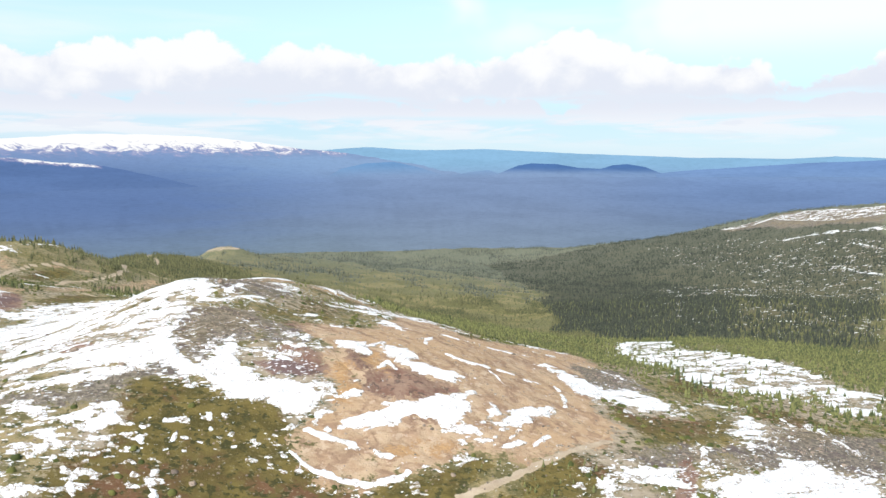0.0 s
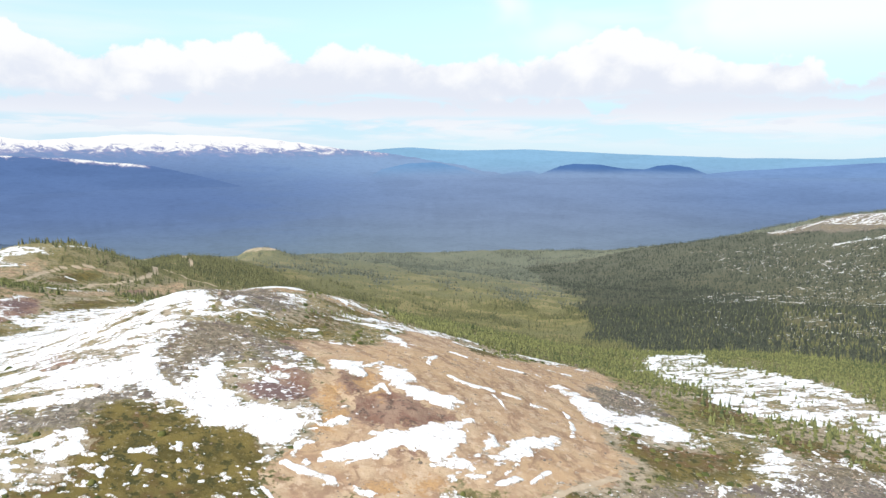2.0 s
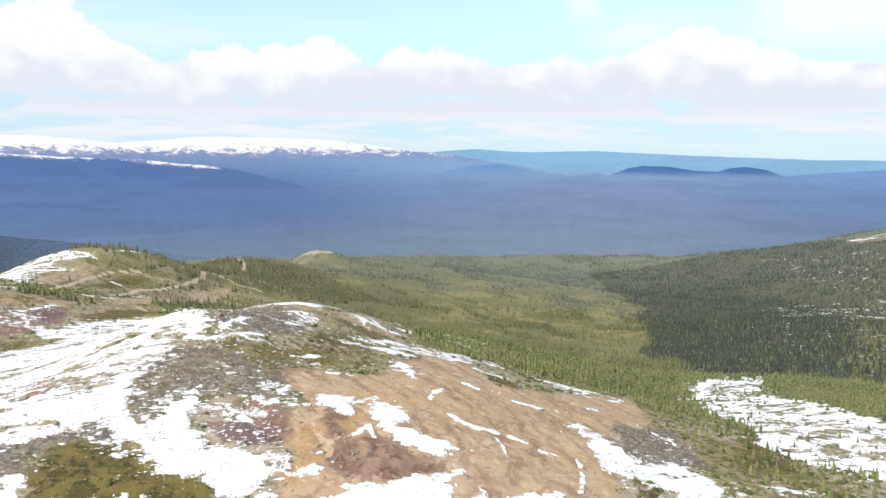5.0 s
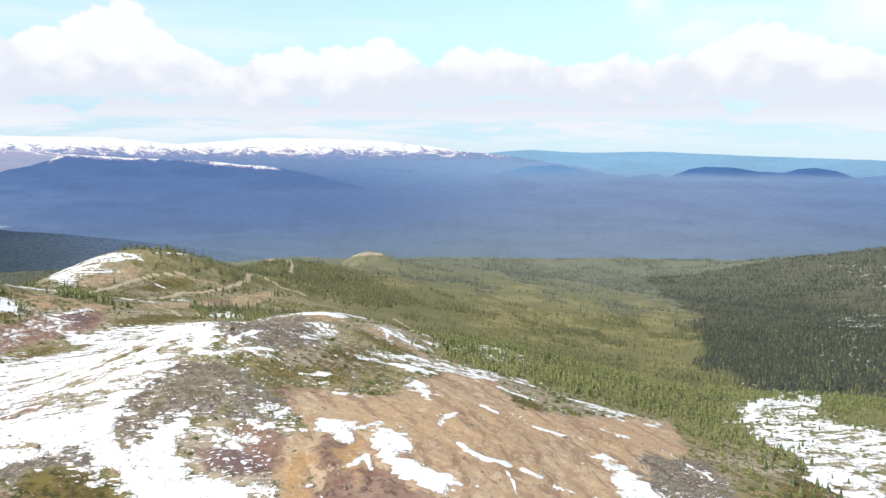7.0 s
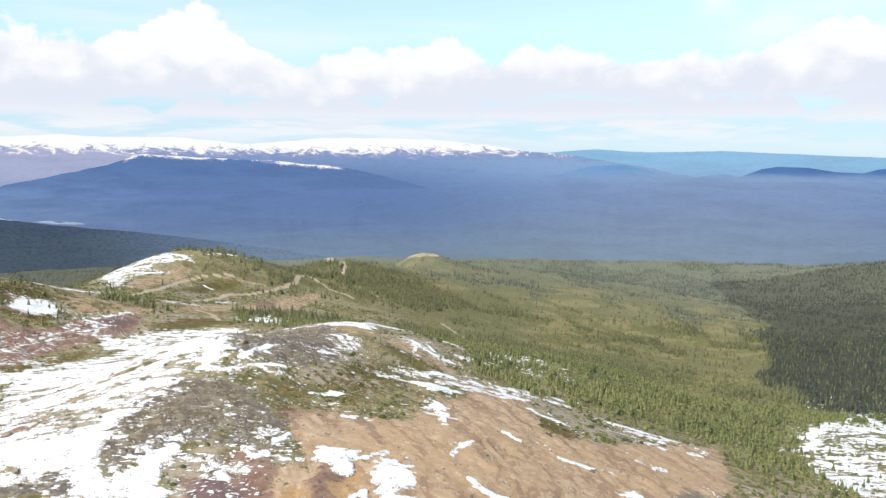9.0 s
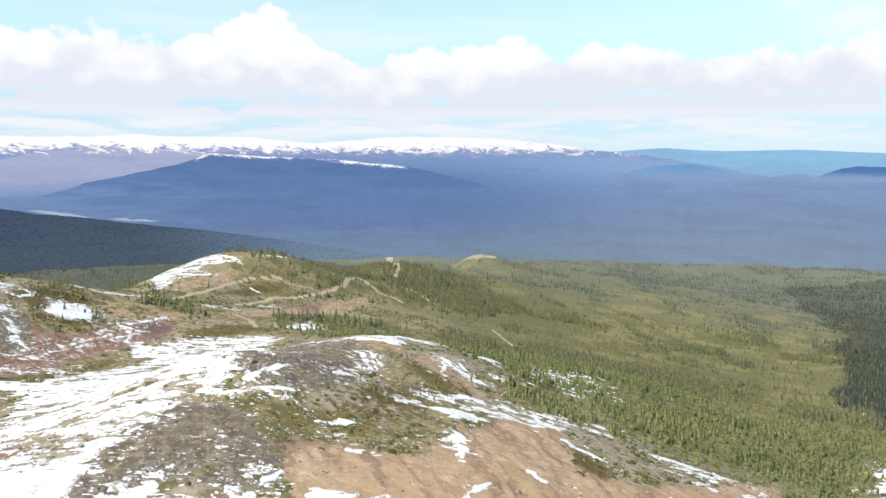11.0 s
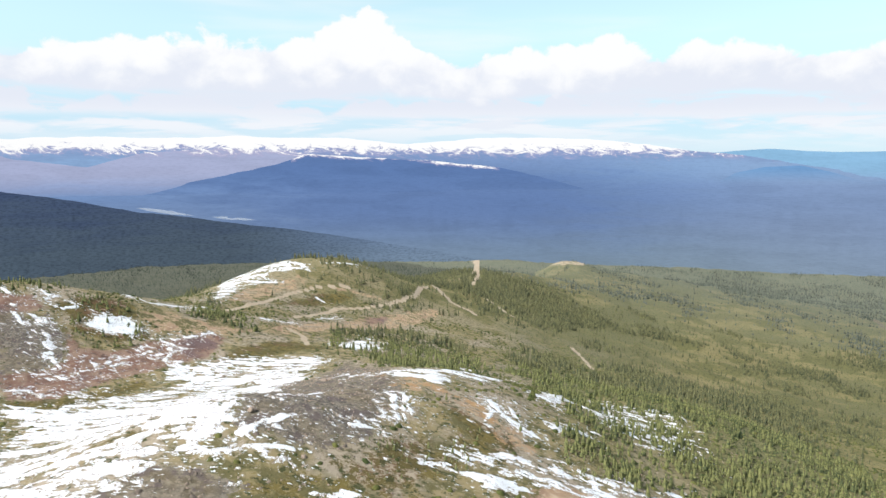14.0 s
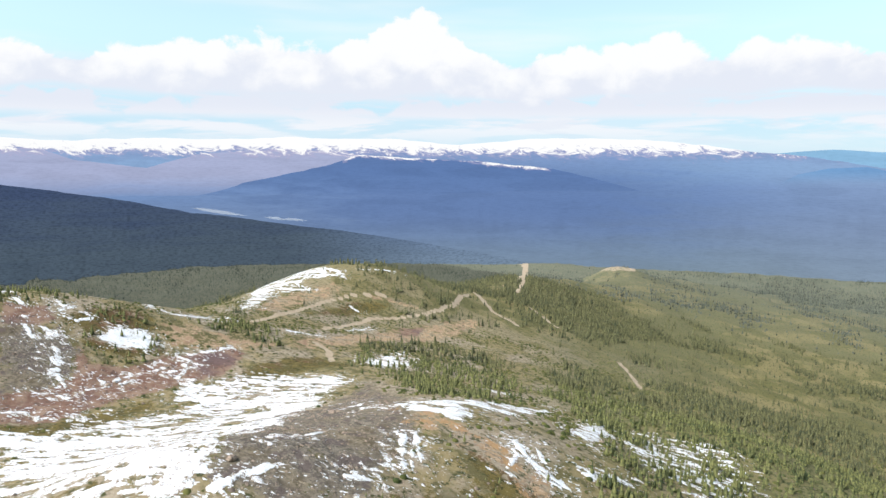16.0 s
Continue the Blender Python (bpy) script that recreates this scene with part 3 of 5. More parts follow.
streak('path', 1, (-221.8, 406.2, 1.8), (-245.8, 471.6, 1.8), (-238.0, 520.0, 1.8), (-242.9, 558.1, 1.8), (-282.4, 644.5, 1.8))
streak('path', 1, (-295.0, 669.4, 2.0), (-267.0, 637.0, 2.0), (-236.5, 602.6, 2.0), (-207.1, 585.5, 2.0))
streak('path', 1, (-804.4, 1703.4, 1.9), (-714.7, 1573.0, 1.9), (-305.9, 780.3, 1.9), (-284.6, 727.7, 1.9))
streak('path', 1, (-248.0, 680.0, 1.7), (-224.0, 663.7, 1.7), (-199.4, 634.9, 1.7))
streak('path', 1, (-134.4, 593.0, 1.4), (-118.6, 569.7, 1.4), (-95.4, 522.9, 1.4))
streak('path', 0.9, (-199.0, 377.0, 1.6), (-184.6, 370.5, 1.6), (-171.1, 357.8, 1.6))
area('dirt', 0.55, (-206.0, 366.8), (-210.9, 411.1), (-225.8, 479.0), (-222.0, 550.8), (-209.4, 546.1), (-194.5, 469.2), (-196.7, 430.4), (-192.9, 390.5), (-190.0, 357.7))
area('red', 0.8, (-225.8, 473.4), (-223.1, 498.7), (-208.4, 472.2), (-210.7, 453.6))
streak('dirt', 0.55, (-881.9, 1624.8, 4.0), (-856.9, 1657.4, 4.0))
streak('dirt', 0.55, (-316.9, 758.3, 2.2), (-295.5, 753.7, 2.2))
streak('dirt', 0.55, (-271.2, 502.6, 2.5), (-246.8, 519.6, 2.5))
area('moss', 0.8, (-251.8, 420.4), (-273.0, 482.2), (-255.1, 512.0), (-252.8, 459.0))
streak('snow', 0.8, (571.2, 1496.1, 2.8), (643.5, 1479.2, 4.3), (728.7, 1469.9, 5.8), (811.7, 1350.4, 5.6))
streak('snow', 0.6, (601.9, 1267.4, 3.1), (661.6, 1234.4, 5.0), (716.7, 1188.0, 7.4))
streak('snow', 0.15, (204.2, 829.2, 15.3), (334.7, 833.0, 20.1), (418.6, 750.0, 23.1))
streak('snow', 0.18, (167.7, 514.9, 9.8), (223.2, 462.2, 11.6), (298.6, 485.9, 12.8))
streak('snow', 0.18, (480.2, 1201.9, 17.3), (577.2, 1041.1, 21.1))
streak('path', 1.0, (-859.0, 1764.6, 4.1), (-804.1, 1736.6, 6.4), (-339.4, 843.5, 3.2), (-319.1, 794.3, 1.9))
streak('path', 1.0, (-644.5, 1867.0, 8.3), (-600.7, 1847.2, 9.7), (-321.7, 1140.5, 3.8))
streak('rock', 0.6, (54.6, 1256.6, 5.6), (68.0, 1152.1, 6.2), (95.3, 1057.7, 4.7))
area('wood', 0.6, (-188.2, 396.7), (-196.5, 464.0), (-149.6, 469.9), (-93.9, 387.5), (-98.8, 361.1), (-130.9, 348.8), (-162.0, 358.8))
area('wood', 1, (-141.0, 522.0), (-67.2, 494.2), (-6.8, 432.8), (21.7, 496.8), (25.5, 405.9), (-10.2, 339.9), (-27.1, 344.0), (-55.8, 357.9), (-96.7, 403.0))
area('wood', 0.9, (-330.0, 832.2), (-280.8, 825.8), (-213.0, 807.1), (-163.4, 741.6), (-163.0, 617.3), (-217.3, 646.3), (-292.0, 748.7))
area('wood', 1, (-31.1, 303.5), (-19.3, 370.5), (17.3, 366.1), (60.6, 351.1), (82.0, 336.2), (86.8, 289.1), (67.8, 324.1), (39.9, 318.7), (6.1, 281.9), (-14.9, 265.0))
area('wood', 1, (128.6, 887.2), (255.0, 1108.3), (372.2, 1027.7), (255.2, 609.7), (140.7, 384.9), (102.0, 411.9), (99.3, 587.2))
area('wood', 0.4, (255.2, 609.7), (509.8, 836.8), (222.5, 361.0), (182.2, 376.6))
area('wood', 0.75, (140.1, 1561.1), (511.2, 1422.2), (674.0, 1116.0), (531.5, 873.4), (395.8, 1094.0), (221.0, 1318.8))
area('wood', 0.9, (-218.7, 336.3), (-256.4, 382.9), (-208.6, 361.4), (-193.2, 348.5), (-203.1, 327.8))
area('wood', 0.6, (-232.5, 293.0), (-233.7, 315.5), (-210.4, 303.1), (-203.6, 290.7), (-205.1, 272.3))
area('wood', 0.45, (-299.6, 517.1), (-420.7, 858.9), (-236.6, 562.7), (-241.6, 517.7), (-269.8, 504.1))
area('wood', 0.6, (-203.8, 411.9), (-197.6, 440.1), (-146.9, 406.2), (-143.7, 449.1), (-110.5, 403.2), (-117.6, 367.4), (-142.3, 360.3))
area('wood', 0.5, (-272.4, 522.4), (-773.4, 1874.1), (-319.6, 772.6), (-254.6, 502.4))
area('wood', 0.5, (18.4, 137.8), (31.5, 142.3), (28.2, 131.5), (15.2, 129.5))
area('wood', 0.5, (-48.6, 236.3), (-41.3, 268.7), (-29.7, 242.4), (-38.4, 221.4))
area('wood', 0.5, (-269.6, 553.9), (-395.4, 788.4), (-243.7, 561.9), (-236.9, 527.8), (-254.4, 532.8))
area('wood', 0.7, (90.5, 323.0), (87.9, 281.8), (85.1, 253.1), (70.9, 245.5))
area('snow', 0.36, (95.8, 583.4), (141.9, 609.1), (178.1, 553.6), (202.5, 518.7), (162.6, 406.6), (126.2, 394.1), (104.4, 436.1))
area('snow', 0.36, (305.1, 1004.4), (357.6, 959.0), (252.3, 660.4), (236.2, 717.7))
area('rock', 0.95, (557.0, 1488.2), (700.4, 1480.9), (811.0, 1350.8), (734.4, 1220.0), (635.1, 1339.7))
# dark: dense woods whose colours also hold cloud shade
area('dark', 1, (128.6, 887.2), (255.0, 1108.3), (372.2, 1027.7), (255.2, 609.7), (140.7, 384.9), (102.0, 411.9), (99.3, 587.2))
area('dark', 0.75, (240.0, 1435.2), (519.3, 1445.3), (725.3, 1204.2), (551.2, 906.6), (384.4, 1061.7), (278.0, 1209.7))
area('dark', 1, (135.8, 1059.7), (244.8, 1289.2), (331.0, 1279.1), (158.3, 546.0), (131.8, 599.7), (111.0, 740.0))
area('wood', 0.3, (-53.7, 249.3), (-53.5, 269.6), (-34.8, 273.5), (-31.6, 259.9), (-35.8, 243.9), (-36.0, 232.2), (-40.4, 225.5))
area('wood', 0.5, (-237.5, 294.7), (-243.3, 312.5), (-222.6, 311.6), (-212.0, 302.1), (-224.3, 295.4))
area('wood', 0.5, (-215.9, 279.8), (-206.6, 284.7), (-201.3, 287.1), (-202.0, 279.2), (-207.8, 274.3))
area('wood', 0.5, (-267.4, 508.7), (-265.7, 545.0), (-344.6, 721.2), (-244.7, 559.5), (-245.7, 516.5), (-260.6, 502.7))
area('wood', 0.4, (-296.5, 520.3), (-283.0, 538.1), (-270.3, 539.0), (-269.5, 514.3), (-284.5, 505.7))
area('wood', 0.4, (-231.6, 477.5), (-232.9, 509.8), (-226.7, 544.3), (-215.1, 519.1), (-223.5, 474.3))
area('path', 0.52, (-372, 1128), (-350, 1112), (-318, 1122), (-312, 1140), (-340, 1150), (-368, 1146))
area('dark', 0.55, (395.8, 1094.0), (464.0, 969.7), (570.9, 939.8), (298.1, 485.7), (177.0, 323.2), (214.9, 460.1), (202.6, 501.3))
area('snow', 0.2, (245.8, 999.8), (384.4, 1061.7), (588.5, 969.7), (222.5, 361.0), (168.5, 348.2), (167.7, 514.9))
area('snow', 0.24, (553.2, 1265.8), (690.5, 1144.3), (588.5, 969.7), (494.1, 1034.0))
area('snow', 0.55, (628.1, 1496.3), (717.0, 1468.8), (816.1, 1359.5), (754.9, 1255.1), (668.8, 1346.5))
area('dark', 0.8, (-430, 640), (-520, 1000), (-640, 1500), (-1400, 1700), (-1500, 700), (-600, 450))
area('dark', 0.75, (90.9, 1545.1), (267.8, 1605.0), (486.7, 1680.6), (579.0, 1517.0), (646.9, 1365.9), (733.1, 1216.2), (300.2, 488.4), (185.2, 328.8), (191.2, 408.8), (147.2, 451.5), (114.3, 492.5), (130.1, 771.5), (135.8, 992.1))
area('rock', 0.9, (591.9, 1490.9), (658.6, 1488.2), (744.9, 1526.5), (784.2, 1428.1), (800.4, 1331.5), (738.2, 1225.0), (670.7, 1309.6), (622.2, 1356.6))
streak('snow', 0.72, (570.5, 1479.5, 5.0), (619.1, 1448.1, 5.0), (711.7, 1458.0, 5.0), (775.6, 1412.1, 5.0))
streak('snow', 0.7, (593.1, 1269.3, 6.0), (643.6, 1254.8, 6.0), (721.8, 1196.8, 6.0))
streak('snow', 0.62, (561.1, 1056.2, 6.0), (572.4, 941.4, 6.0))
streak('snow', 0.6, (640.8, 1160.2, 4.0), (655.3, 1093.7, 4.0))
area('snow', 0.25, (306.2, 994.5), (406.2, 1013.0), (521.5, 855.1), (276.4, 449.2), (222.4, 460.5), (168.5, 517.2))
area('snow', 0.2, (417.0, 1475.7), (557.4, 1401.9), (675.7, 1117.3), (568.3, 934.4), (436.6, 1090.8))
streak('snow', 0.55, (116.0, 602.3, 2.0), (128.6, 503.4, 2.0))
area('wood', 1, (18.4, 137.9), (23.9, 144.9), (29.7, 145.2), (30.6, 137.9), (26.3, 127.3), (15.9, 126.0))
area('wood', 0.9, (3.4, 138.0), (7.4, 141.2), (8.9, 137.9), (5.0, 134.3))
area('wood', 0.9, (-43.0, 231.4), (-43.5, 243.4), (-37.3, 249.2), (-34.0, 236.6), (-38.5, 228.5))
area('wood', 0.5, (-95.4, 530.6), (-9.4, 386.9), (75.3, 343.0), (72.4, 319.1), (49.7, 288.2), (20.4, 322.9), (-9.8, 272.7), (-28.8, 288.6))
area('wood', 0.8, (13.3, 242.8), (18.5, 262.0), (23.6, 239.4), (17.6, 231.1))
area('wood', 0.8, (-145.2, 367.6), (-149.6, 403.2), (-125.9, 424.6), (-97.2, 386.6), (-72.5, 301.1), (-110.1, 331.2))
area('wood', 0.8, (-186.6, 591.9), (-217.0, 710.0), (-173.0, 728.6), (-157.7, 636.6))
area('wood', 0.4, (-85.5, 410.2), (-81.1, 568.6), (-8.8, 494.5), (29.2, 505.2), (31.5, 406.2), (3.3, 344.3), (-24.8, 360.7))
area('wood', 0.9, (-43.7, 255.9), (-42.7, 268.4), (-36.3, 267.2), (-31.5, 253.5), (-36.1, 243.9))


def cover(kind, x, y, ragged=1.0, spill=0.0):
    """How much of a kind of cover lies at x, y: 0 to 1; spill widens it by that many metres, fading."""
    f = np.zeros(np.shape(x))
    edge = 2.2 if kind == "snow" else 4.0
    wave = 9 * max(1.0, ragged / 1.5)
    wx = x + ragged * (5.0 * fbm(x, y, wave, 4) + 1.6 * fbm(x + 90, y, 2.5, 2))
    wy = y + ragged * (5.0 * fbm(x, y + 70, wave, 4) + 1.6 * fbm(x, y + 130, 2.5, 2))
    for k, strength, form, pts in COVER:
        if k != kind:
            continue
        p = np.array(pts, float)
        reach = p[:, 2].max() * 1.6 + 4 + spill if form == "streak" else 10 + 4 * ragged + spill
        near = np.nonzero((x > p[:, 0].min() - reach) & (x < p[:, 0].max() + reach) & (y > p[:, 1].min() - reach) & (y < p[:, 1].max() + reach))
        if not len(near[0]):
            continue
        px, py = wx[near], wy[near]
        if form == "streak":
            v = np.zeros(px.shape)
            for (ax, ay, aw), (bx, by, bw) in zip(p[:-1], p[1:]):
                t = np.clip(((px - ax) * (bx - ax) + (py - ay) * (by - ay)) / max((bx - ax) ** 2 + (by - ay) ** 2, 1e-6), 0, 1)
                d, half = np.hypot(px - ax - t * (bx - ax), py - ay - t * (by - ay)), aw + t * (bw - aw)
                v = np.maximum(v, smooth(d, half + spill, half) if spill else smooth(d / half, 1.5, 0.55))
        else:
            inside = np.zeros(px.shape, bool)
            d = np.full(px.shape, 1e9)
            for (ax, ay), (bx, by) in zip(p, np.roll(p, -1, 0)):
                t = np.clip(((px - ax) * (bx - ax) + (py - ay) * (by - ay)) / max((bx - ax) ** 2 + (by - ay) ** 2, 1e-6), 0, 1)
                d = np.minimum(d, np.hypot(px - ax - t * (bx - ax), py - ay - t * (by - ay)))
                cross = (ay > py) != (by > py)
                inside ^= cross & (px < ax + (bx - ax) * (py - ay) / (by - ay if by != ay else 1e-9))
            v = smooth(np.where(inside, d, -d), -spill, 0.0) if spill else smooth(np.where(inside, d, -d), -edge, edge)
        f[near] = np.maximum(f[near], strength * v)
    return f


# ---- materials ----
def material(name, rough=0.9):
    m = bpy.data.materials.new(name)
    m.use_nodes = True
    t = Tree(m.node_tree)
    b = m.node_tree.nodes["Principled BSDF"]
    b.inputs["Roughness"].default_value = rough
    b.inputs["Specular IOR Level"].default_value = 0.15
    return m, t, b


def bump(t, b, v, strength, distance):
    n = t.node("ShaderNodeBump")
    n.inputs["Strength"].default_value, n.inputs["Distance"].default_value = strength, distance
    t.feed(n.inputs["Height"], v)
    t.feed(b.inputs["Normal"], n.outputs[0])


def ground_material():
    m, t, b = material("heath_and_bare_earth", 0.95)
    pos = t.node("ShaderNodeNewGeometry").outputs["Position"]

    def attr(name):
        n = t.node("ShaderNodeAttribute")
        n.attribute_name = name
        return n.outputs["Fac"]

    parts = t.node("ShaderNodeSeparateXYZ")
    t.feed(parts.inputs[0], pos)
    pos_x, pos_y, pos_z = parts.outputs
    fine, middle, wide = t.noise(pos, 1.1, 5, 0.65), t.noise(pos, 0.22, 5, 0.6), t.noise(pos, 0.035, 4, 0.55)
    huge = t.noise(pos, 0.009, 4, 0.55)
    grit = t.noise(pos, 3.5, 3, 0.7)

    def mask(name, spread=0.5):
        v = t.math("ADD", attr(name), t.math("MULTIPLY", t.math("SUBTRACT", middle, 0.5), spread * 3.2))
        v = t.math("ADD", v, t.math("MULTIPLY", t.math("SUBTRACT", fine, 0.5), spread * 2.4))
        return t.math("MULTIPLY", t.step(v, 0.38, 0.62), t.step(attr(name), 0.0, 0.12))

    tuft = t.noise(pos, 0.5, 4, 0.65)
    grass = t.mix(t.step(middle, 0.42, 0.58), (0.115, 0.10, 0.042), (0.25, 0.195, 0.10))
    grass = t.mix(t.step(wide, 0.46, 0.56), grass, t.mix(t.step(tuft, 0.42, 0.58), (0.32, 0.26, 0.19), (0.19, 0.155, 0.105)))
    grass = t.mix(t.step(tuft, 0.54, 0.62), grass, (0.055, 0.058, 0.022))
    grass = t.mix(t.step(fine, 0.57, 0.66), grass, (0.36, 0.30, 0.23))
    meadow = t.mix(t.step(wide, 0.42, 0.58), (0.124, 0.114, 0.044), (0.215, 0.176, 0.080))
    meadow = t.mix(t.step(huge, 0.44, 0.58), meadow, (0.140, 0.128, 0.058))
    meadow = t.mix(t.step(tuft, 0.53, 0.64), meadow, (0.055, 0.064, 0.026))
    # distance haze put into the meadow colour: greyer farther out
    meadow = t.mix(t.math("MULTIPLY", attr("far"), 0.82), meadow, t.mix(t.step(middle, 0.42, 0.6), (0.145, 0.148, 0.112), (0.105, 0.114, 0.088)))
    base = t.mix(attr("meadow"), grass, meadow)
    # forest floor, darkened further by cloud shade painted into the colour
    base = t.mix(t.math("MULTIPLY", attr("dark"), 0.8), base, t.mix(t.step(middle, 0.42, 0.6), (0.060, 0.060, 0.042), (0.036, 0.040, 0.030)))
    moss = t.mix(t.step(middle, 0.42, 0.58), (0.078, 0.062, 0.020), (0.142, 0.108, 0.034))
    moss = t.mix(t.step(wide, 0.47, 0.57), moss, t.mix(t.step(middle, 0.44, 0.56), (0.13, 0.068, 0.036), (0.10, 0.078, 0.028)))
    moss = t.mix(t.step(tuft, 0.52, 0.60), moss, (0.048, 0.046, 0.017))
    moss = t.mix(t.step(fine, 0.58, 0.68), moss, (0.20, 0.165, 0.09))
    rock = t.mix(t.step(fine, 0.4, 0.6), (0.095, 0.080, 0.064), (0.225, 0.190, 0.150))
    rock = t.mix(t.step(grit, 0.5, 0.7), rock, (0.085, 0.07, 0.06))
    rock = t.mix(t.step(wide, 0.46, 0.58), rock, t.mix(t.step(tuft, 0.42, 0.6), (0.12, 0.095, 0.06), (0.215, 0.175, 0.125)))
    rock = t.mix(t.step(middle, 0.54, 0.64, 0.0, 0.8), rock, (0.11, 0.085, 0.078))
    dirt = t.mix(t.step(middle, 0.38, 0.64), (0.42, 0.305, 0.20), (0.31, 0.205, 0.13))
    dirt = t.mix(t.step(wide, 0.42, 0.62), dirt, (0.37, 0.25, 0.15))
    bands = t.noise(t.vec(t.math("MULTIPLY", t.math("ADD", pos_x, pos_y), 0.35), t.math("MULTIPLY", pos_z, 2.2)), 0.35, 4, 0.6, 0.8)
    dirt = t.mix(t.step(bands, 0.50, 0.62, 0.0, 0.75), dirt, (0.22, 0.135, 0.09))
    dirt = t.mix(t.step(tuft, 0.54, 0.64, 0.0, 0.7), dirt, (0.46, 0.35, 0.25))
    dirt = t.mix(t.step(grit, 0.55, 0.75, 0.0, 0.6), dirt, (0.22, 0.15, 0.10))
    red = t.mix(t.step(middle, 0.38, 0.62), (0.17, 0.095, 0.068), (0.25, 0.165, 0.12))
    red = t.mix(t.step(wide, 0.5, 0.65), red, (0.135, 0.088, 0.082))
    red = t.mix(t.step(tuft, 0.54, 0.62, 0.0, 0.7), red, (0.075, 0.052, 0.045))
    ochre = t.mix(t.step(fine, 0.35, 0.65), (0.40, 0.245, 0.115), (0.31, 0.19, 0.10))
    path = t.mix(t.step(middle, 0.35, 0.65), (0.41, 0.33, 0.24), (0.35, 0.27, 0.19))
    c = t.mix(mask("moss", 0.8), base, moss)
    c = t.mix(mask("dirt", 0.75), c, dirt)
    c = t.mix(mask("red"), c, red)
    c = t.mix(mask("rock", 0.7), c, rock)
    c = t.mix(mask("ochre", 0.9), c, ochre)
    c = t.mix(mask("path", 0.25), c, path)
    lie = t.vec(t.math("ADD", t.math("MULTIPLY", pos_x, 0.38), t.math("MULTIPLY", pos_y, 0.2)), t.math("SUBTRACT", t.math("MULTIPLY", pos_y, 0.87), t.math("MULTIPLY", pos_x, 0.49)), pos_z)
    fleck = t.math("ADD", t.math("MULTIPLY", attr("dust"), 0.13), t.math("ADD", t.math("MULTIPLY", t.noise(lie, 1.5, 3, 0.6), 0.8), t.math("MULTIPLY", tuft, 0.35)))
    c = t.mix(t.math("MULTIPLY", t.step(fleck, 0.765, 0.80), t.step(attr("dust"), 0.08, 0.3)), c, (0.76, 0.77, 0.79))
    t.feed(b.inputs["Base Color"], c)
    bump(t, b, t.math("ADD", t.math("MULTIPLY", fine, 0.5), t.math("MULTIPLY", grit, 0.35)), 0.8, 0.5)
    return m


def snow_material():
    """Old wet snow: where it is thin, soil and stones melt out of it."""
    m, t, b = material("old_snow", 0.7)
    pos = t.node("ShaderNodeNewGeometry").outputs["Position"]
    a, f, g = t.noise(pos, 0.25, 4), t.noise(pos, 1.3, 5, 0.65), t.noise(pos, 4.0, 3, 0.7)
    d = t.node("ShaderNodeAttribute")
    d.attribute_name = "depth"
    c = t.mix(t.step(a, 0.4, 0.65), (0.76, 0.77, 0.80), (0.63, 0.63, 0.64))
    c = t.mix(t.step(f, 0.52, 0.70, 0.0, 0.6), c, (0.47, 0.44, 0.42))
    soil = t.mix(t.step(g, 0.4, 0.6), (0.16, 0.125, 0.08), (0.26, 0.20, 0.14))
    thin = t.math("SUBTRACT", t.math("ADD", t.math("MULTIPLY", t.math("SUBTRACT", f, 0.5), 1.5), t.math("MULTIPLY", t.math("SUBTRACT", g, 0.5), 1.5)), t.math("MULTIPLY", d.outputs["Fac"], 0.30))
    c = t.mix(t.step(thin, -0.09, 0.02), c, soil)
    t.feed(b.inputs["Base Color"], c)
    bump(t, b, t.math("ADD", f, t.math("MULTIPLY", g, 0.5)), 0.7, 0.35)
    return m


def leaf_material(name, dark, light):
    m, t, b = material(name, 0.85)
    r = t.node("ShaderNodeNewGeometry").outputs["Random Per Island"]
    pos = t.node("ShaderNodeNewGeometry").outputs["Position"]
    v = t.math("ADD", t.math("MULTIPLY", r, 0.6), t.math("MULTIPLY", t.noise(pos, 0.03, 3), 0.6))
    c = t.mix(t.step(v, 0.2, 0.9), dark, light)
    c = t.mix(t.step(t.noise(pos, 2.5, 3, 0.6), 0.5, 0.75, 0.0, 0.6), c, tuple(k * 0.5 for k in dark))
    t.feed(b.inputs["Base Color"], c)
    return m


EARTH, SNOW = ground_material(), snow_material()
NEEDLES = leaf_material("conifer_needles", (0.048, 0.062, 0.028), (0.168, 0.168, 0.064))
# fir needles with distance haze put into their colour
HAZY_NEEDLES = leaf_material("hazed_conifer_needles", (0.066, 0.080, 0.066), (0.118, 0.126, 0.096))
# needles of dense dark woods, with cloud shadow painted into the colour
DARK_NEEDLES = leaf_material("cloud_darkened_needles", (0.024, 0.030, 0.025), (0.057, 0.063, 0.045))
# firs at middle distance, a little haze mixed into the needle colour
FAR_NEEDLES = leaf_material("haze_dulled_needles", (0.050, 0.057, 0.031), (0.136, 0.132, 0.060))
WILLOW = leaf_material("willow_leaves", (0.075, 0.084, 0.034), (0.160, 0.152, 0.064))
SCRUB = leaf_material("dwarf_scrub", (0.04, 0.052, 0.016), (0.11, 0.11, 0.032))


def bark_material():
    m, t, b = material("bark", 0.9)
    pos = t.node("ShaderNodeNewGeometry").outputs["Position"]
    t.feed(b.inputs["Base Color"], t.mix(t.noise(pos, 6, 4), (0.06, 0.045, 0.03), (0.14, 0.11, 0.08)))
    return m


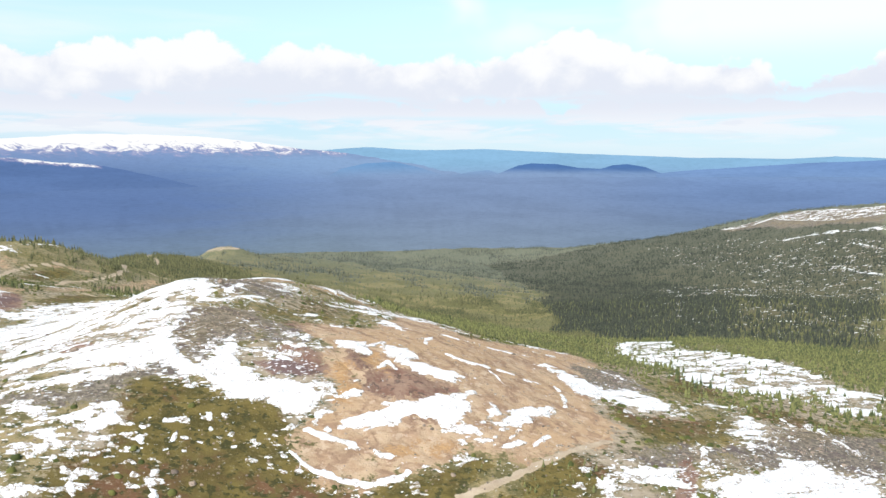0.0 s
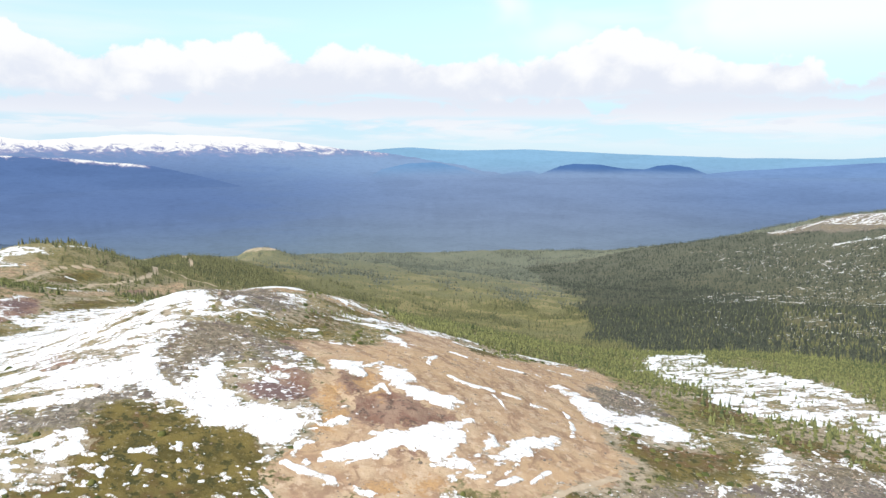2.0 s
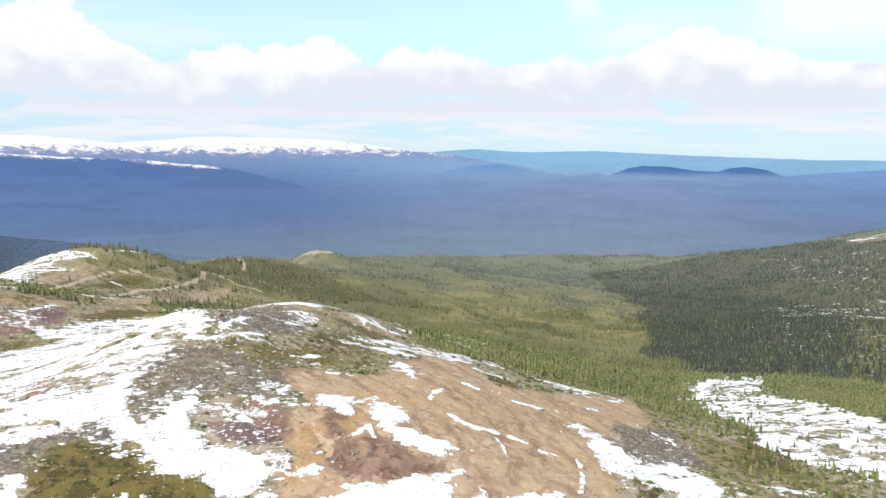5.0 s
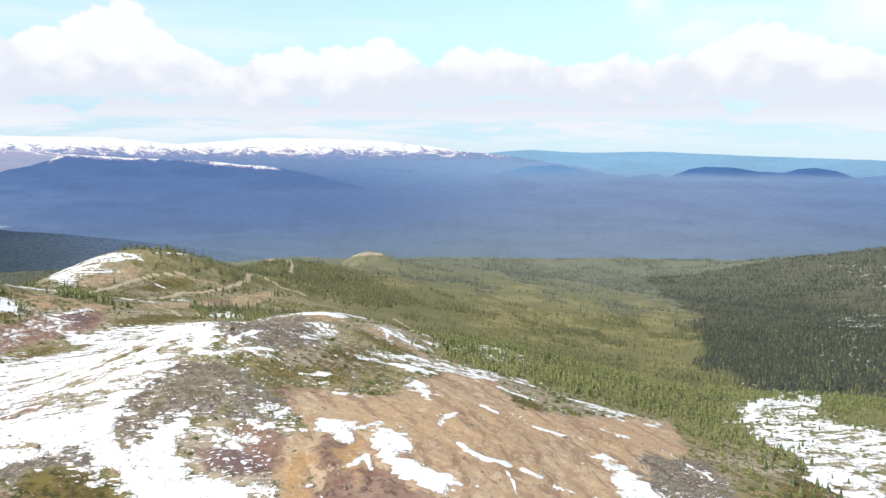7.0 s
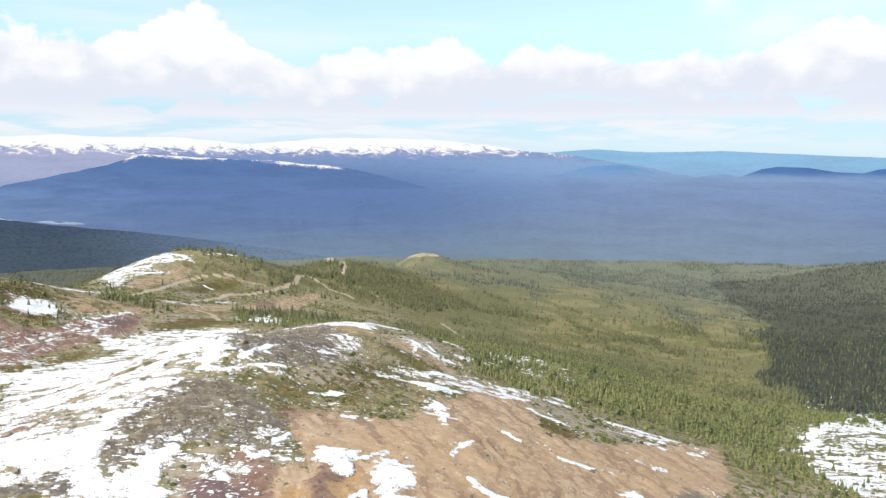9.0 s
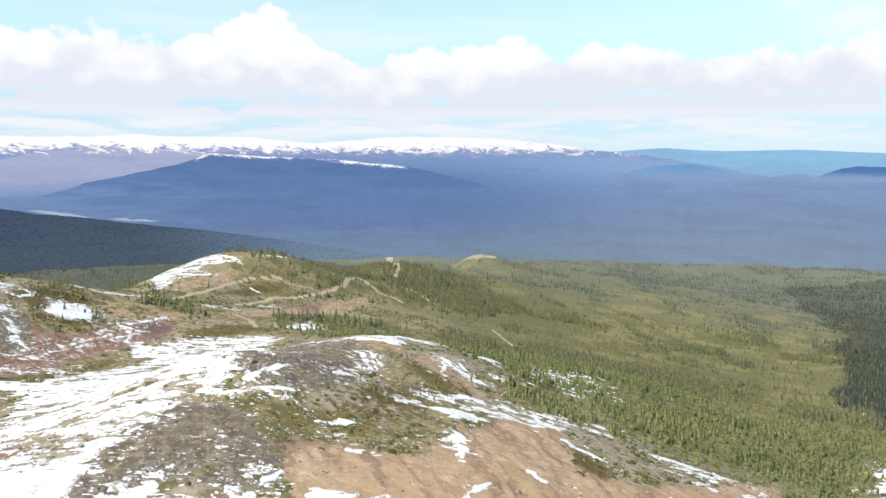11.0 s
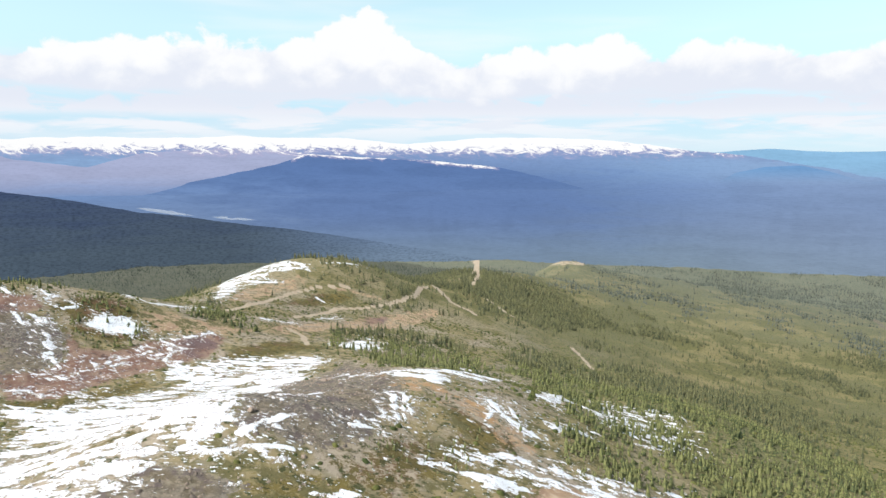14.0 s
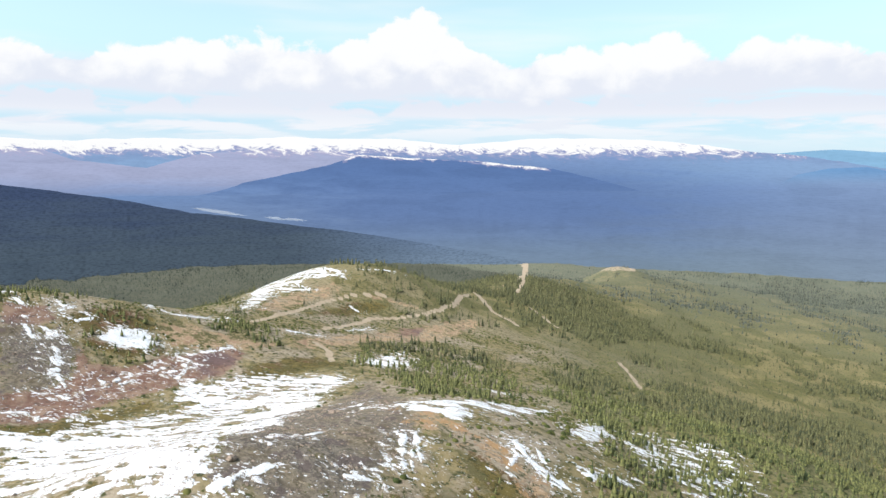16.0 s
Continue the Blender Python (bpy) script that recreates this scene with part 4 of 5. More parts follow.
def stone_material():
    m, t, b = material("weathered_stone", 0.9)
    pos = t.node("ShaderNodeNewGeometry").outputs["Position"]
    r = t.node("ShaderNodeNewGeometry").outputs["Random Per Island"]
    c = t.mix(r, (0.13, 0.10, 0.08), (0.33, 0.25, 0.19))
    t.feed(b.inputs["Base Color"], t.mix(t.step(t.noise(pos, 3, 4), 0.45, 0.7), c, (0.10, 0.085, 0.07)))
    return m


BARK, STONE = bark_material(), stone_material()


def mesh_from(name, verts, faces, mat, smooth_faces=False):
    """A mesh from arrays of places and of triangles or quads."""
    me = bpy.data.meshes.new(name)
    n = faces.shape[1]
    me.vertices.add(len(verts))
    me.vertices.foreach_set("co", np.ascontiguousarray(verts, np.float32).ravel())
    me.loops.add(faces.size)
    me.loops.foreach_set("vertex_index", np.ascontiguousarray(faces, np.int32).ravel())
    me.polygons.add(len(faces))
    me.polygons.foreach_set("loop_start", np.arange(0, faces.size, n, dtype=np.int32))
    if smooth_faces:
        me.polygons.foreach_set("use_smooth", np.ones(len(faces), bool))
    me.materials.append(mat)
    me.update(calc_edges=True)
    return me


def grid_faces(rows, cols, closed=False):
    i = np.arange(rows * cols).reshape(rows, cols)
    if closed:
        i = np.concatenate([i, i[:, :1]], 1)
    return np.stack([i[:-1, :-1], i[:-1, 1:], i[1:, 1:], i[1:, :-1]], -1).reshape(-1, 4)


# ---- the ground sheet ----
def build_ground():
    turn = np.concatenate([np.arange(-76, 52, 0.18), np.arange(52, 284, 4.0)])
    rings = np.concatenate([np.linspace(1, 40, 16), np.arange(42, 345, 0.72), np.geomspace(346, 1800, 175), np.geomspace(1850, 4700, 16)])
    r, a = np.meshgrid(rings, np.radians(turn), indexing="ij")
    x, y = MID[0] + r * np.sin(a), MID[1] + r * np.cos(a)
    z = ground(x, y)
    rock = cover("rock", x, y, 0.6)
    near = smooth(r, 420, 330)
    z = z + rock * near * fbm(x, y, 2.2, 3) * 0.9 + cover("red", x, y) * near * fbm(x, y, 7, 3) * 1.6
    # runnels washed into the bare earth
    z = z - cover("dirt", x, y, 0.6) * near * (smooth(np.abs(fbm(0.5 * x + 0.9 * y, 0.35 * y - 0.2 * x, 5.0, 3)), 0.07, 0.0) * 0.16 - fbm(x, y, 3.5, 4) * 0.7)
    verts = np.stack([x, y, z], -1).reshape(-1, 3)
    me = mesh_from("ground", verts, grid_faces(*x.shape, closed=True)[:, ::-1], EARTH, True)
    values = {k: cover(k, x, y, 0.6) for k in ("moss", "dirt", "red", "ochre", "path", "snow")}
    values["rock"] = rock
    values["dust"] = cover("snow", x, y, 1.0, 14.0) * (1 - 0.85 * smooth(values["dirt"], 0.3, 0.8)) * smooth(r, 900, 400) * (1 - 0.55 * values["moss"])
    slope = smooth(y + 1.6 * x, 200, 330) * smooth(x, -260, -60) * smooth(y, 250, 330)
    values["meadow"] = np.clip(np.maximum(slope, smooth(r, 420, 640)), 0, 1)
    # share of painted haze, growing with distance
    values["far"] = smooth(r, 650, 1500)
    # dense wood and painted cloud shade together
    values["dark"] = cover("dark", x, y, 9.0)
    for k, v in values.items():
        me.attributes.new(k, "FLOAT", "POINT").data.foreach_set("value", np.ascontiguousarray(v, np.float32).ravel())
    tagged(new("ground", me), "open mountain ground of heath, bare tan earth and grey scree", "ground", kind="structure")


build_ground()


# ---- snow: sheets with their own thickness, whose edges sink into the ground ----
def build_snow(name, x0, x1, y0, y1, cell, label, single=False):
    x, y = np.meshgrid(np.arange(x0, x1, cell), np.arange(y0, y1, cell), indexing="ij")
    f = cover("snow", x, y, 0.5)
    along, across = 0.87 * x + 0.49 * y, -0.49 * x + 0.87 * y
    grain, crumb = fbm(along * 0.45, across, 1.9, 3), fbm(along * 0.6 + 40, across, 0.9, 2)
    rough = 3.2 * fbm(along * 0.22, across, 2.6, 4) + 2.2 * fbm(x, y, 8.0, 4) + 2.6 * grain + 2.4 * crumb
    calm = 1 - 0.42 * smooth(f, 0.85, 1.0)
    v = 2.6 * (f - 0.60) + rough * calm * smooth(f, 0.0, 0.25)
    # specks left over round the drifts, seldom on the bare tan earth
    round_it = cover("snow", x, y, 1.0, 9.0) * (1 - 0.8 * smooth(cover("dirt", x, y, 0.5), 0.3, 0.8))
    speck = 2.8 * grain + 2.6 * crumb + 2.2 * fbm(x + 60, y, 7.0, 3) + 1.1 * round_it - 1.55
    v = np.where(round_it > 0.05, np.maximum(v, np.minimum(speck, 0.25)), v)
    f = np.maximum(f, round_it)
    z = ground(x, y) + np.clip(v * 0.7, -0.5, 0.13) + np.where(v > 0.1, 0.03, 0)
    q = grid_faces(*x.shape)
    keep = (v.reshape(-1)[q] > -0.02).any(1) & (f.reshape(-1)[q] > 0.05).all(1)
    verts = np.stack([x, y, z], -1).reshape(-1, 3)

    def sheet(part, quads, what):
        used, inv = np.unique(quads, return_inverse=True)
        me = mesh_from(part, verts[used], inv.reshape(-1, 4)[:, ::-1], SNOW, True)
        me.attributes.new("depth", "FLOAT", "POINT").data.foreach_set("value", np.ascontiguousarray(v.reshape(-1)[used], np.float32))
        return tagged(new(part, me), what, "snow")

    if single:
        # patches that lie apart become things of their own
        shape = (x.shape[0] - 1, x.shape[1] - 1)
        on = keep.reshape(shape)
        mark = np.where(on, np.arange(1, on.size + 1).reshape(shape), 0)
        for _ in range(120):
            old = mark
            for turned in (False, True):
                m = (mark.T if turned else mark).copy()
                edge_on = (m > 0)
                line = np.pad(edge_on, ((0, 0), (0, 1)))
                m = np.pad(m, ((0, 0), (0, 1))).reshape(-1)
                runs = np.nonzero(np.diff(np.concatenate([[False], line.reshape(-1)]).astype(np.int8)) != 0)[0]
                if runs[0] != 0:
                    runs = np.concatenate([[0], runs])
                most = np.maximum.reduceat(m, runs)
                m = np.repeat(most, np.diff(np.concatenate([runs, [len(m)]]))).reshape(line.shape)[:, :-1]
                mark = m.T if turned else m
            if (old == mark).all():
                break
        flat_mark = mark.reshape(-1)
        marks, counts = np.unique(flat_mark[flat_mark > 0], return_counts=True)
        for k in marks[np.argsort(-counts)][:60]:
            n = int((flat_mark == k).sum())
            if n < 50:
                continue
            sheet("snow_patch", q[flat_mark == k], "long white snow drift melting on the hillside" if n > 1500 else "white melting snow patch on tan earth")["group"] = "snow patches on the hill"
            keep &= flat_mark != k
    if keep.any():
        tagged(sheet(name, q[keep], label), kind="stuff")


build_snow("snow_patches", -110, 100, 95, 262, 0.34, "small specks of old snow on the bare hill", True)
build_snow("snow_field", -300, -110, 120, 420, 0.42, "streaky old snow on the slope beside the hill")
build_snow("far_snow", -110, 100, 262, 420, 0.45, "thin broken snow among heath and firs")
build_snow("slope_snow", 100, 260, 120, 420, 0.7, "broken snow over the lower knoll")
build_snow("ridge_snow", -450, 900, 420, 1620, 1.6, "small snow remnants on the wooded slope and the far ridge")


# ---- trees ----
rng = np.random.RandomState(11)


def conifer(tiers, sides, seed, trunk=True):
    """A fir 1 high: tapered trunk and drooping ragged tiers; triangles only."""
    rs = np.random.RandomState(seed)
    v, f = [], []
    for k in range(tiers):
        u = k / max(tiers - 1, 1)
        base, tip = 0.06 + 0.66 * u, min(1.0, 0.06 + 0.66 * u + 0.50 - 0.18 * u)
        rad = (0.215 - 0.15 * u) * rs.uniform(0.85, 1.15)
        n0 = len(v)
        off = rs.rand() * 6
        for s in range(sides):
            a = off + 2 * math.pi * s / sides + rs.uniform(-0.2, 0.2)
            rr = rad * rs.uniform(0.65, 1.2)
            v.append((rr * math.cos(a), rr * math.sin(a), base + rs.uniform(-0.04, 0.03)))
        v.append((rs.uniform(-0.01, 0.01), rs.uniform(-0.01, 0.01), tip if k < tiers - 1 else 1.0))
        f += [(n0 + s, n0 + (s + 1) % sides, n0 + sides) for s in range(sides)]
    return np.array(v), np.array(f)


def stem():
    v = [(0.022 * math.cos(a), 0.022 * math.sin(a), -0.06) for a in (0, 1.57, 3.14, 4.71)] + [(0, 0, 0.8)]
    return np.array(v), np.array([(i, (i + 1) % 4, 4) for i in range(4)])


def scatter(n, r0, r1, a0, a1):
    """Even random places in a sector round the middle of the walk."""
    r = np.sqrt(rng.uniform(r0 * r0, r1 * r1, n))
    a = np.radians(rng.uniform(a0, a1, n))
    return MID[0] + r * np.sin(a), MID[1] + r * np.cos(a), r


def bare(x, y):
    b = np.zeros(np.shape(x))
    for k in ("dirt", "red", "ochre", "path", "rock"):
        b = np.maximum(b, cover(k, x, y, 0.3))
    return b


def wood(x, y):
    """Chance that a fir grows here, 0 to 1."""
    r = np.hypot(x - MID[0], y - MID[1])
    clump = smooth(fbm(x, y, 42, 4) + 0.7 * fbm(x + 900, y, 170, 2), 0.0, 0.13)
    slope = smooth(y + 1.6 * x, 300, 480) * smooth(x, -230, -40)
    far = smooth(r, 460, 700)
    p = np.maximum(slope * (0.06 + 0.75 * clump), far * (0.06 + 0.85 * clump))
    p = np.maximum(p, np.maximum(cover("wood", x, y, 2.5) * (0.2 + 0.8 * smooth(fbm(x, y, 15, 3), -0.08, 0.10)), cover("dark", x, y, 9.0) * (np.where(r > 800, 0.32, 0.10) + 0.65 * smooth(fbm(x + 700, y, 38, 4), -0.06, 0.14))))
    p = np.where(x < -250, np.maximum(p, smooth(y + 0.9 * x, 90, 0) * smooth(fbm(x, y, 40, 3), -0.1, 0.1) * 0.6), p)
    return p * (1 - smooth(bare(x, y), 0.25, 0.6)) * (1 - 0.75 * smooth(cover("snow", x, y), 0.5, 0.7)) * (1 - 0.9 * smooth(cover("snow", x, y), 0.45, 0.75) * smooth(x, 40, 70) * (r < 420)) * np.where((x < -250) & (r > 1050), 0.5, 1)


def plant(name, x, y, size, shapes, mat, label, category):
    """One joined mesh of many plants."""
    z = ground(x, y)
    vs, fs, n = [], [], 0
    kind = rng.randint(0, len(shapes), len(x))
    turn = rng.uniform(0, 6.28, len(x))
    wide = size * rng.uniform(0.8, 1.25, len(x))
    for k, (v, f) in enumerate(shapes):
        i = np.nonzero(kind == k)[0]
        c, s = np.cos(turn[i])[:, None], np.sin(turn[i])[:, None]
        px = x[i][:, None] + wide[i][:, None] * (v[None, :, 0] * c - v[None, :, 1] * s)
        py = y[i][:, None] + wide[i][:, None] * (v[None, :, 0] * s + v[None, :, 1] * c)
        pz = z[i][:, None] + size[i][:, None] * v[None, :, 2]
        vs.append(np.stack([px, py, pz], -1).reshape(-1, 3))
        fs.append((f[None] + (np.arange(len(i)) * len(v))[:, None, None]).reshape(-1, 3) + n)
        n += len(i) * len(v)
    return tagged(new(name, mesh_from(name, np.concatenate(vs), np.concatenate(fs), mat)), label, category, kind="stuff")


def grow(count, r0, r1, a0, a1, chance):
    x, y, r = scatter(count, r0, r1, a0, a1)
    ok = rng.rand(count) < chance(x, y)
    return x[ok], y[ok], r[ok]


FULL = [conifer(5, 7, s) for s in range(5)]
PLAIN = [conifer(3, 5, s + 20) for s in range(4)]
SMALL = [conifer(2, 4, s + 40) for s in range(4)]

nx, ny, nr = grow(60000, 60, 400, -76, 50, wood)
order = np.argsort(np.hypot(nx + 10, ny - 200))
single, rest = order[:300], order[300:]
tall = rng.uniform(1.2, 3.7, len(nx)) * np.where(rng.rand(len(nx)) < 0.3, 0.6, 1.0) * np.where(np.hypot(nx + 20, ny - 190) < 85, 0.5, 1.0)
crowns = [mesh_from("crown", v, f, NEEDLES) for v, f in FULL]
trunk_mesh = mesh_from("trunk", *stem(), BARK)
for k, i in enumerate(single):
    fir = new("fir_tree")
    fir.empty_display_size = 0.5
    fir.matrix_basis = pose(nx[i], ny[i], float(ground(nx[i:i + 1], ny[i:i + 1])[0]), 0, 0, rng.uniform(0, 360)) @ Matrix.Diagonal((tall[i], tall[i], tall[i], 1))
    for part_name, data in (("trunk", trunk_mesh), ("crown", crowns[k % 5])):
        new(part_name, data).parent = fir
    tagged(fir, "small green subalpine fir with drooping ragged branches", "tree", "firs on the slope")
plant("near_wood", nx[rest], ny[rest], tall[rest], FULL, NEEDLES, "stand of small green firs on the slope", "trees")
mx, my, mr = grow(90000, 400, 850, -76, 48, wood)
fx, fy, fr = grow(130000, 850, 1790, -76, 46, wood)
shade = rng.rand(len(mx)) < cover("dark", mx, my, 9.0) * 0.75
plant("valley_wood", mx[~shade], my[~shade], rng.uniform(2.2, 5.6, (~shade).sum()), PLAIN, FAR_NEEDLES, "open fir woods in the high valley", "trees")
plant("dark_wood", mx[shade], my[shade], rng.uniform(3.4, 6.4, shade.sum()), PLAIN, DARK_NEEDLES, "dense dark fir wood on the valley side, cloud shade in its colour", "trees")
shade = rng.rand(len(fx)) < 0.25 + cover("dark", fx, fy, 9.0)
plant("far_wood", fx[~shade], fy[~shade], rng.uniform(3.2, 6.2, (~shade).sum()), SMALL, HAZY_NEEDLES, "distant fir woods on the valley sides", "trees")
plant("far_dark_wood", fx[shade], fy[shade], rng.uniform(3.2, 6.2, shade.sum()), SMALL, DARK_NEEDLES, "distant dark woods below the ridge, cloud shade in their colour", "trees")


# ---- scrub and stones ----
def lump(seed, sides=6):
    rs = np.random.RandomState(seed)
    v = [(math.cos(6.283 * s / sides) * rs.uniform(0.7, 1.2), math.sin(6.283 * s / sides) * rs.uniform(0.7, 1.2), -0.15) for s in range(sides)]
    v += [(math.cos(6.283 * (s + 0.5) / sides) * rs.uniform(0.45, 0.8), math.sin(6.283 * (s + 0.5) / sides) * rs.uniform(0.45, 0.8), rs.uniform(0.35, 0.65)) for s in range(sides)]
    v.append((0, 0, rs.uniform(0.6, 0.85)))
    f = []
    for s in range(sides):
        q = (s + 1) % sides
        f += [(s, q, sides + s), (q, sides + q, sides + s), (sides + s, sides + q, 2 * sides)]
    return np.array(v), np.array(f)


LUMPS = [lump(s) for s in range(5)]


def scrub_chance(x, y):
    return (0.12 + 0.5 * smooth(fbm(x + 50, y, 24, 3), 0.02, 0.14)) * (1 - smooth(bare(x, y), 0.2, 0.5)) * (1 - 0.97 * smooth(cover("snow", x, y), 0.3, 0.55)) * (1 - 0.8 * cover("moss", x, y))


sx, sy, sr = grow(64000, 70, 520, -74, 48, scrub_chance)
plant("scrub", sx, sy, rng.uniform(0.25, 1.0, len(sx)), LUMPS, SCRUB, "low olive dwarf scrub scattered over heath", "shrubs")
def willow_chance(x, y):
    slope = smooth(y + 1.6 * x, 230, 380) * smooth(x, -250, -60) * smooth(y, 250, 330)
    return slope * smooth(fbm(x + 200, y, 30, 3), -0.06, 0.10) * 0.7 * (1 - smooth(bare(x, y), 0.2, 0.5))


wx, wy, wr = grow(50000, 120, 560, -70, 48, willow_chance)
plant("willow_scrub", wx, wy, rng.uniform(0.3, 1.0, len(wx)), LUMPS, WILLOW, "yellow-green willow scrub between the firs", "shrubs")
tx, ty, tr = grow(60000, 70, 330, -74, 48, lambda x, y: np.maximum(0.16, cover("rock", x, y) * 0.9) * (1 - 0.8 * cover("snow", x, y)))
plant("stones", tx, ty, rng.uniform(0.10, 0.36, len(tx)) * np.where(rng.rand(len(tx)) < 0.04, 2.0, 1.0), LUMPS, STONE, "loose grey and brown stones on the scree", "stones")


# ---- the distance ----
# haze colours painted on the backdrops, by degrees above the horizon
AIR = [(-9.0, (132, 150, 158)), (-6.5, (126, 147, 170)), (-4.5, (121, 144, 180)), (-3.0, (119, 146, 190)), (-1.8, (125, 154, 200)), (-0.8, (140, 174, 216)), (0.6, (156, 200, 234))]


def far_material(name, high, snow_from=None, glow=0.93, grain=2.0, speckle=0.12, flatness=5.0, clearing=(0.12, 0.75), low=None, fade=None):
    """Hazy distance: a plain backdrop whose feet sink into the colour of the air before it."""
    m = bpy.data.materials.new(name)
    m.use_nodes = True
    t = Tree(m.node_tree)
    m.node_tree.nodes.clear()

    def attr(k):
        n = t.node("ShaderNodeAttribute")
        n.attribute_name = k
        return n.outputs["Fac"]

    h, turn, lift = attr("rise"), attr("turn"), attr("lift")
    n1 = t.noise(t.vec(t.math("MULTIPLY", turn, 0.16), t.math("MULTIPLY", lift, 1.3)), 1.0, 5, 0.6, 0.5)
    n2 = t.noise(t.vec(turn, t.math("MULTIPLY", lift, flatness)), grain, 4, 0.7)
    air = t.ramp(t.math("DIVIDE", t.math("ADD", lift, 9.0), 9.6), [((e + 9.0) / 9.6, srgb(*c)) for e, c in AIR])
    # cloud shadow painted over the plain beside the mountain, milky air over the middle
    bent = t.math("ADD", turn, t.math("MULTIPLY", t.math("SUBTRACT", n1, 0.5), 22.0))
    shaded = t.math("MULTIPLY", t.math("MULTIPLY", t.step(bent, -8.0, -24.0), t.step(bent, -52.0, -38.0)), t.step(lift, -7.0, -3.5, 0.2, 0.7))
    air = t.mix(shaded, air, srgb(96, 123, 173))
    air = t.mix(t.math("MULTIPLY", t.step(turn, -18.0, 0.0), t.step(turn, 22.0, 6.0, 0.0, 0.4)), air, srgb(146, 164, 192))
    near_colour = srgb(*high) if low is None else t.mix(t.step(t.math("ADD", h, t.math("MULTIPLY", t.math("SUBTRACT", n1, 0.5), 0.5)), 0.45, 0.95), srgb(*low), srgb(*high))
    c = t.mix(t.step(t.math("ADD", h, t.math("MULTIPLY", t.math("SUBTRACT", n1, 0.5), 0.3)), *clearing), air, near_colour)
    # sideways, more of the painted haze covers the woods
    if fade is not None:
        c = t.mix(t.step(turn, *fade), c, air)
    c = t.mix(t.step(n1, 0.42, 0.62, 0.0, 0.16), c, t.mix(0.5, c, (0, 0, 0)))
    c = t.mix(t.step(n2, 0.44, 0.64, 0.0, speckle), c, t.mix(0.6, c, (0, 0, 0)))
    if snow_from is not None:
        n3 = t.noise(t.vec(turn, t.math("ADD", t.math("MULTIPLY", lift, 2.6), t.math("MULTIPLY", turn, 0.35)), 3.0), 0.8, 7, 0.75, 1.2)
        v = t.math("ADD", attr("snow"), t.math("MULTIPLY", t.math("SUBTRACT", n3, 0.5), 2.6))
        c = t.mix(t.step(v, 0.15, 0.5, 0.0, 0.55), c, srgb(184, 176, 208))
        c = t.mix(t.step(v, 0.44, 0.66), c, srgb(255, 255, 255))
    # the backdrop glows by itself, haze and shadow included
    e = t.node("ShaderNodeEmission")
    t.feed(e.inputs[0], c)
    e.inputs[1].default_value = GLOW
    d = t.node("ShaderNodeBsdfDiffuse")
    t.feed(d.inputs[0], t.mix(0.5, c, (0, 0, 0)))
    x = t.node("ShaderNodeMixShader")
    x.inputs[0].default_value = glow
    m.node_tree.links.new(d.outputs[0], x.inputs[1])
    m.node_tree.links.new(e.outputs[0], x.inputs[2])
    o = t.node("ShaderNodeOutputMaterial")
    m.node_tree.links.new(x.outputs[0], o.inputs[0])
    return m


def far_land(name, r0, r1, e0, tops, mat, label, rough=0.25, wave=3.0, rows=26, snow_from=None, power=1.0, crest_snow=None):
    """A hillside seen far off: from the angle e0 below at r0 up to the crest given as (side, up) in degrees at r1."""
    p = np.array(tops, float)
    a = np.arange(p[0, 0], p[-1, 0] + 0.01, 0.2)
    crest = np.interp(a, p[:, 0], p[:, 1]) + rough * (2 * fbm(a, a * 0 + r1 * 0.01, wave, 4))
    foot = np.interp(a, *np.array(e0, float).T) if isinstance(e0, list) else np.full(a.shape, float(e0))
    u = np.linspace(0, 1, rows)[:, None]
    e = foot + (crest - foot) * u
    r = r0 + (r1 - r0) * u ** power + 0 * a
    r = r + (r1 - r0) * 0.22 * fbm(a[None, :] * 1.0 + 0 * u, u * 6 + 0 * a, 1.6, 3) * np.sin(np.pi * u)
    z = 52 + r * np.tan(np.radians(e))
    # the last row falls away behind the crest
    aa = np.radians(a)[None, :] + 0 * r
    x, y = MID[0] + r * np.sin(aa), MID[1] + r * np.cos(aa)
    back = np.stack([x[-1] * 1.01, y[-1] * 1.01, z[-1] - 120], -1)[None]
    verts = np.concatenate([np.stack([x, y, z], -1), back], 0)
    me = mesh_from(name, verts.reshape(-1, 3), grid_faces(rows + 1, len(a)), mat, True)
    rise = (e - foot) / (crest.max() - foot.min())
    rise = np.concatenate([rise, rise[-1:]], 0)
    me.attributes.new("rise", "FLOAT", "POINT").data.foreach_set("value", np.ascontiguousarray(rise, np.float32).ravel())
    for key, val in (("turn", a[None, :] + 0 * r), ("lift", e)):
        me.attributes.new(key, "FLOAT", "POINT").data.foreach_set("value", np.ascontiguousarray(np.concatenate([val, val[-1:]], 0), np.float32).ravel())
    level = np.where((a > crest_snow[0]) & (a < crest_snow[1]), 0.72 - (crest - e) / crest_snow[2], -0.6) + 0.9 * fbm(a * 1.0, a * 0 + 5, 2.5, 4) - 0.1 if crest_snow else e if snow_from is None else np.clip((e - snow_from) / 1.3 + 0.3, -0.6, 1.1)
    level = np.concatenate([level, level[-1:]], 0)
    me.attributes.new("snow", "FLOAT", "POINT").data.foreach_set("value", np.ascontiguousarray(level, np.float32).ravel())
    return tagged(new(name, me), label, "landscape", kind="structure")


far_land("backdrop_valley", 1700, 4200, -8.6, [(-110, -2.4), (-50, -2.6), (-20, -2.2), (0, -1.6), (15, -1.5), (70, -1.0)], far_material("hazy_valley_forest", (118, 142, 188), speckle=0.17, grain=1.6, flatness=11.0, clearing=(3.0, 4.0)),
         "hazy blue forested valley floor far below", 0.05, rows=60)


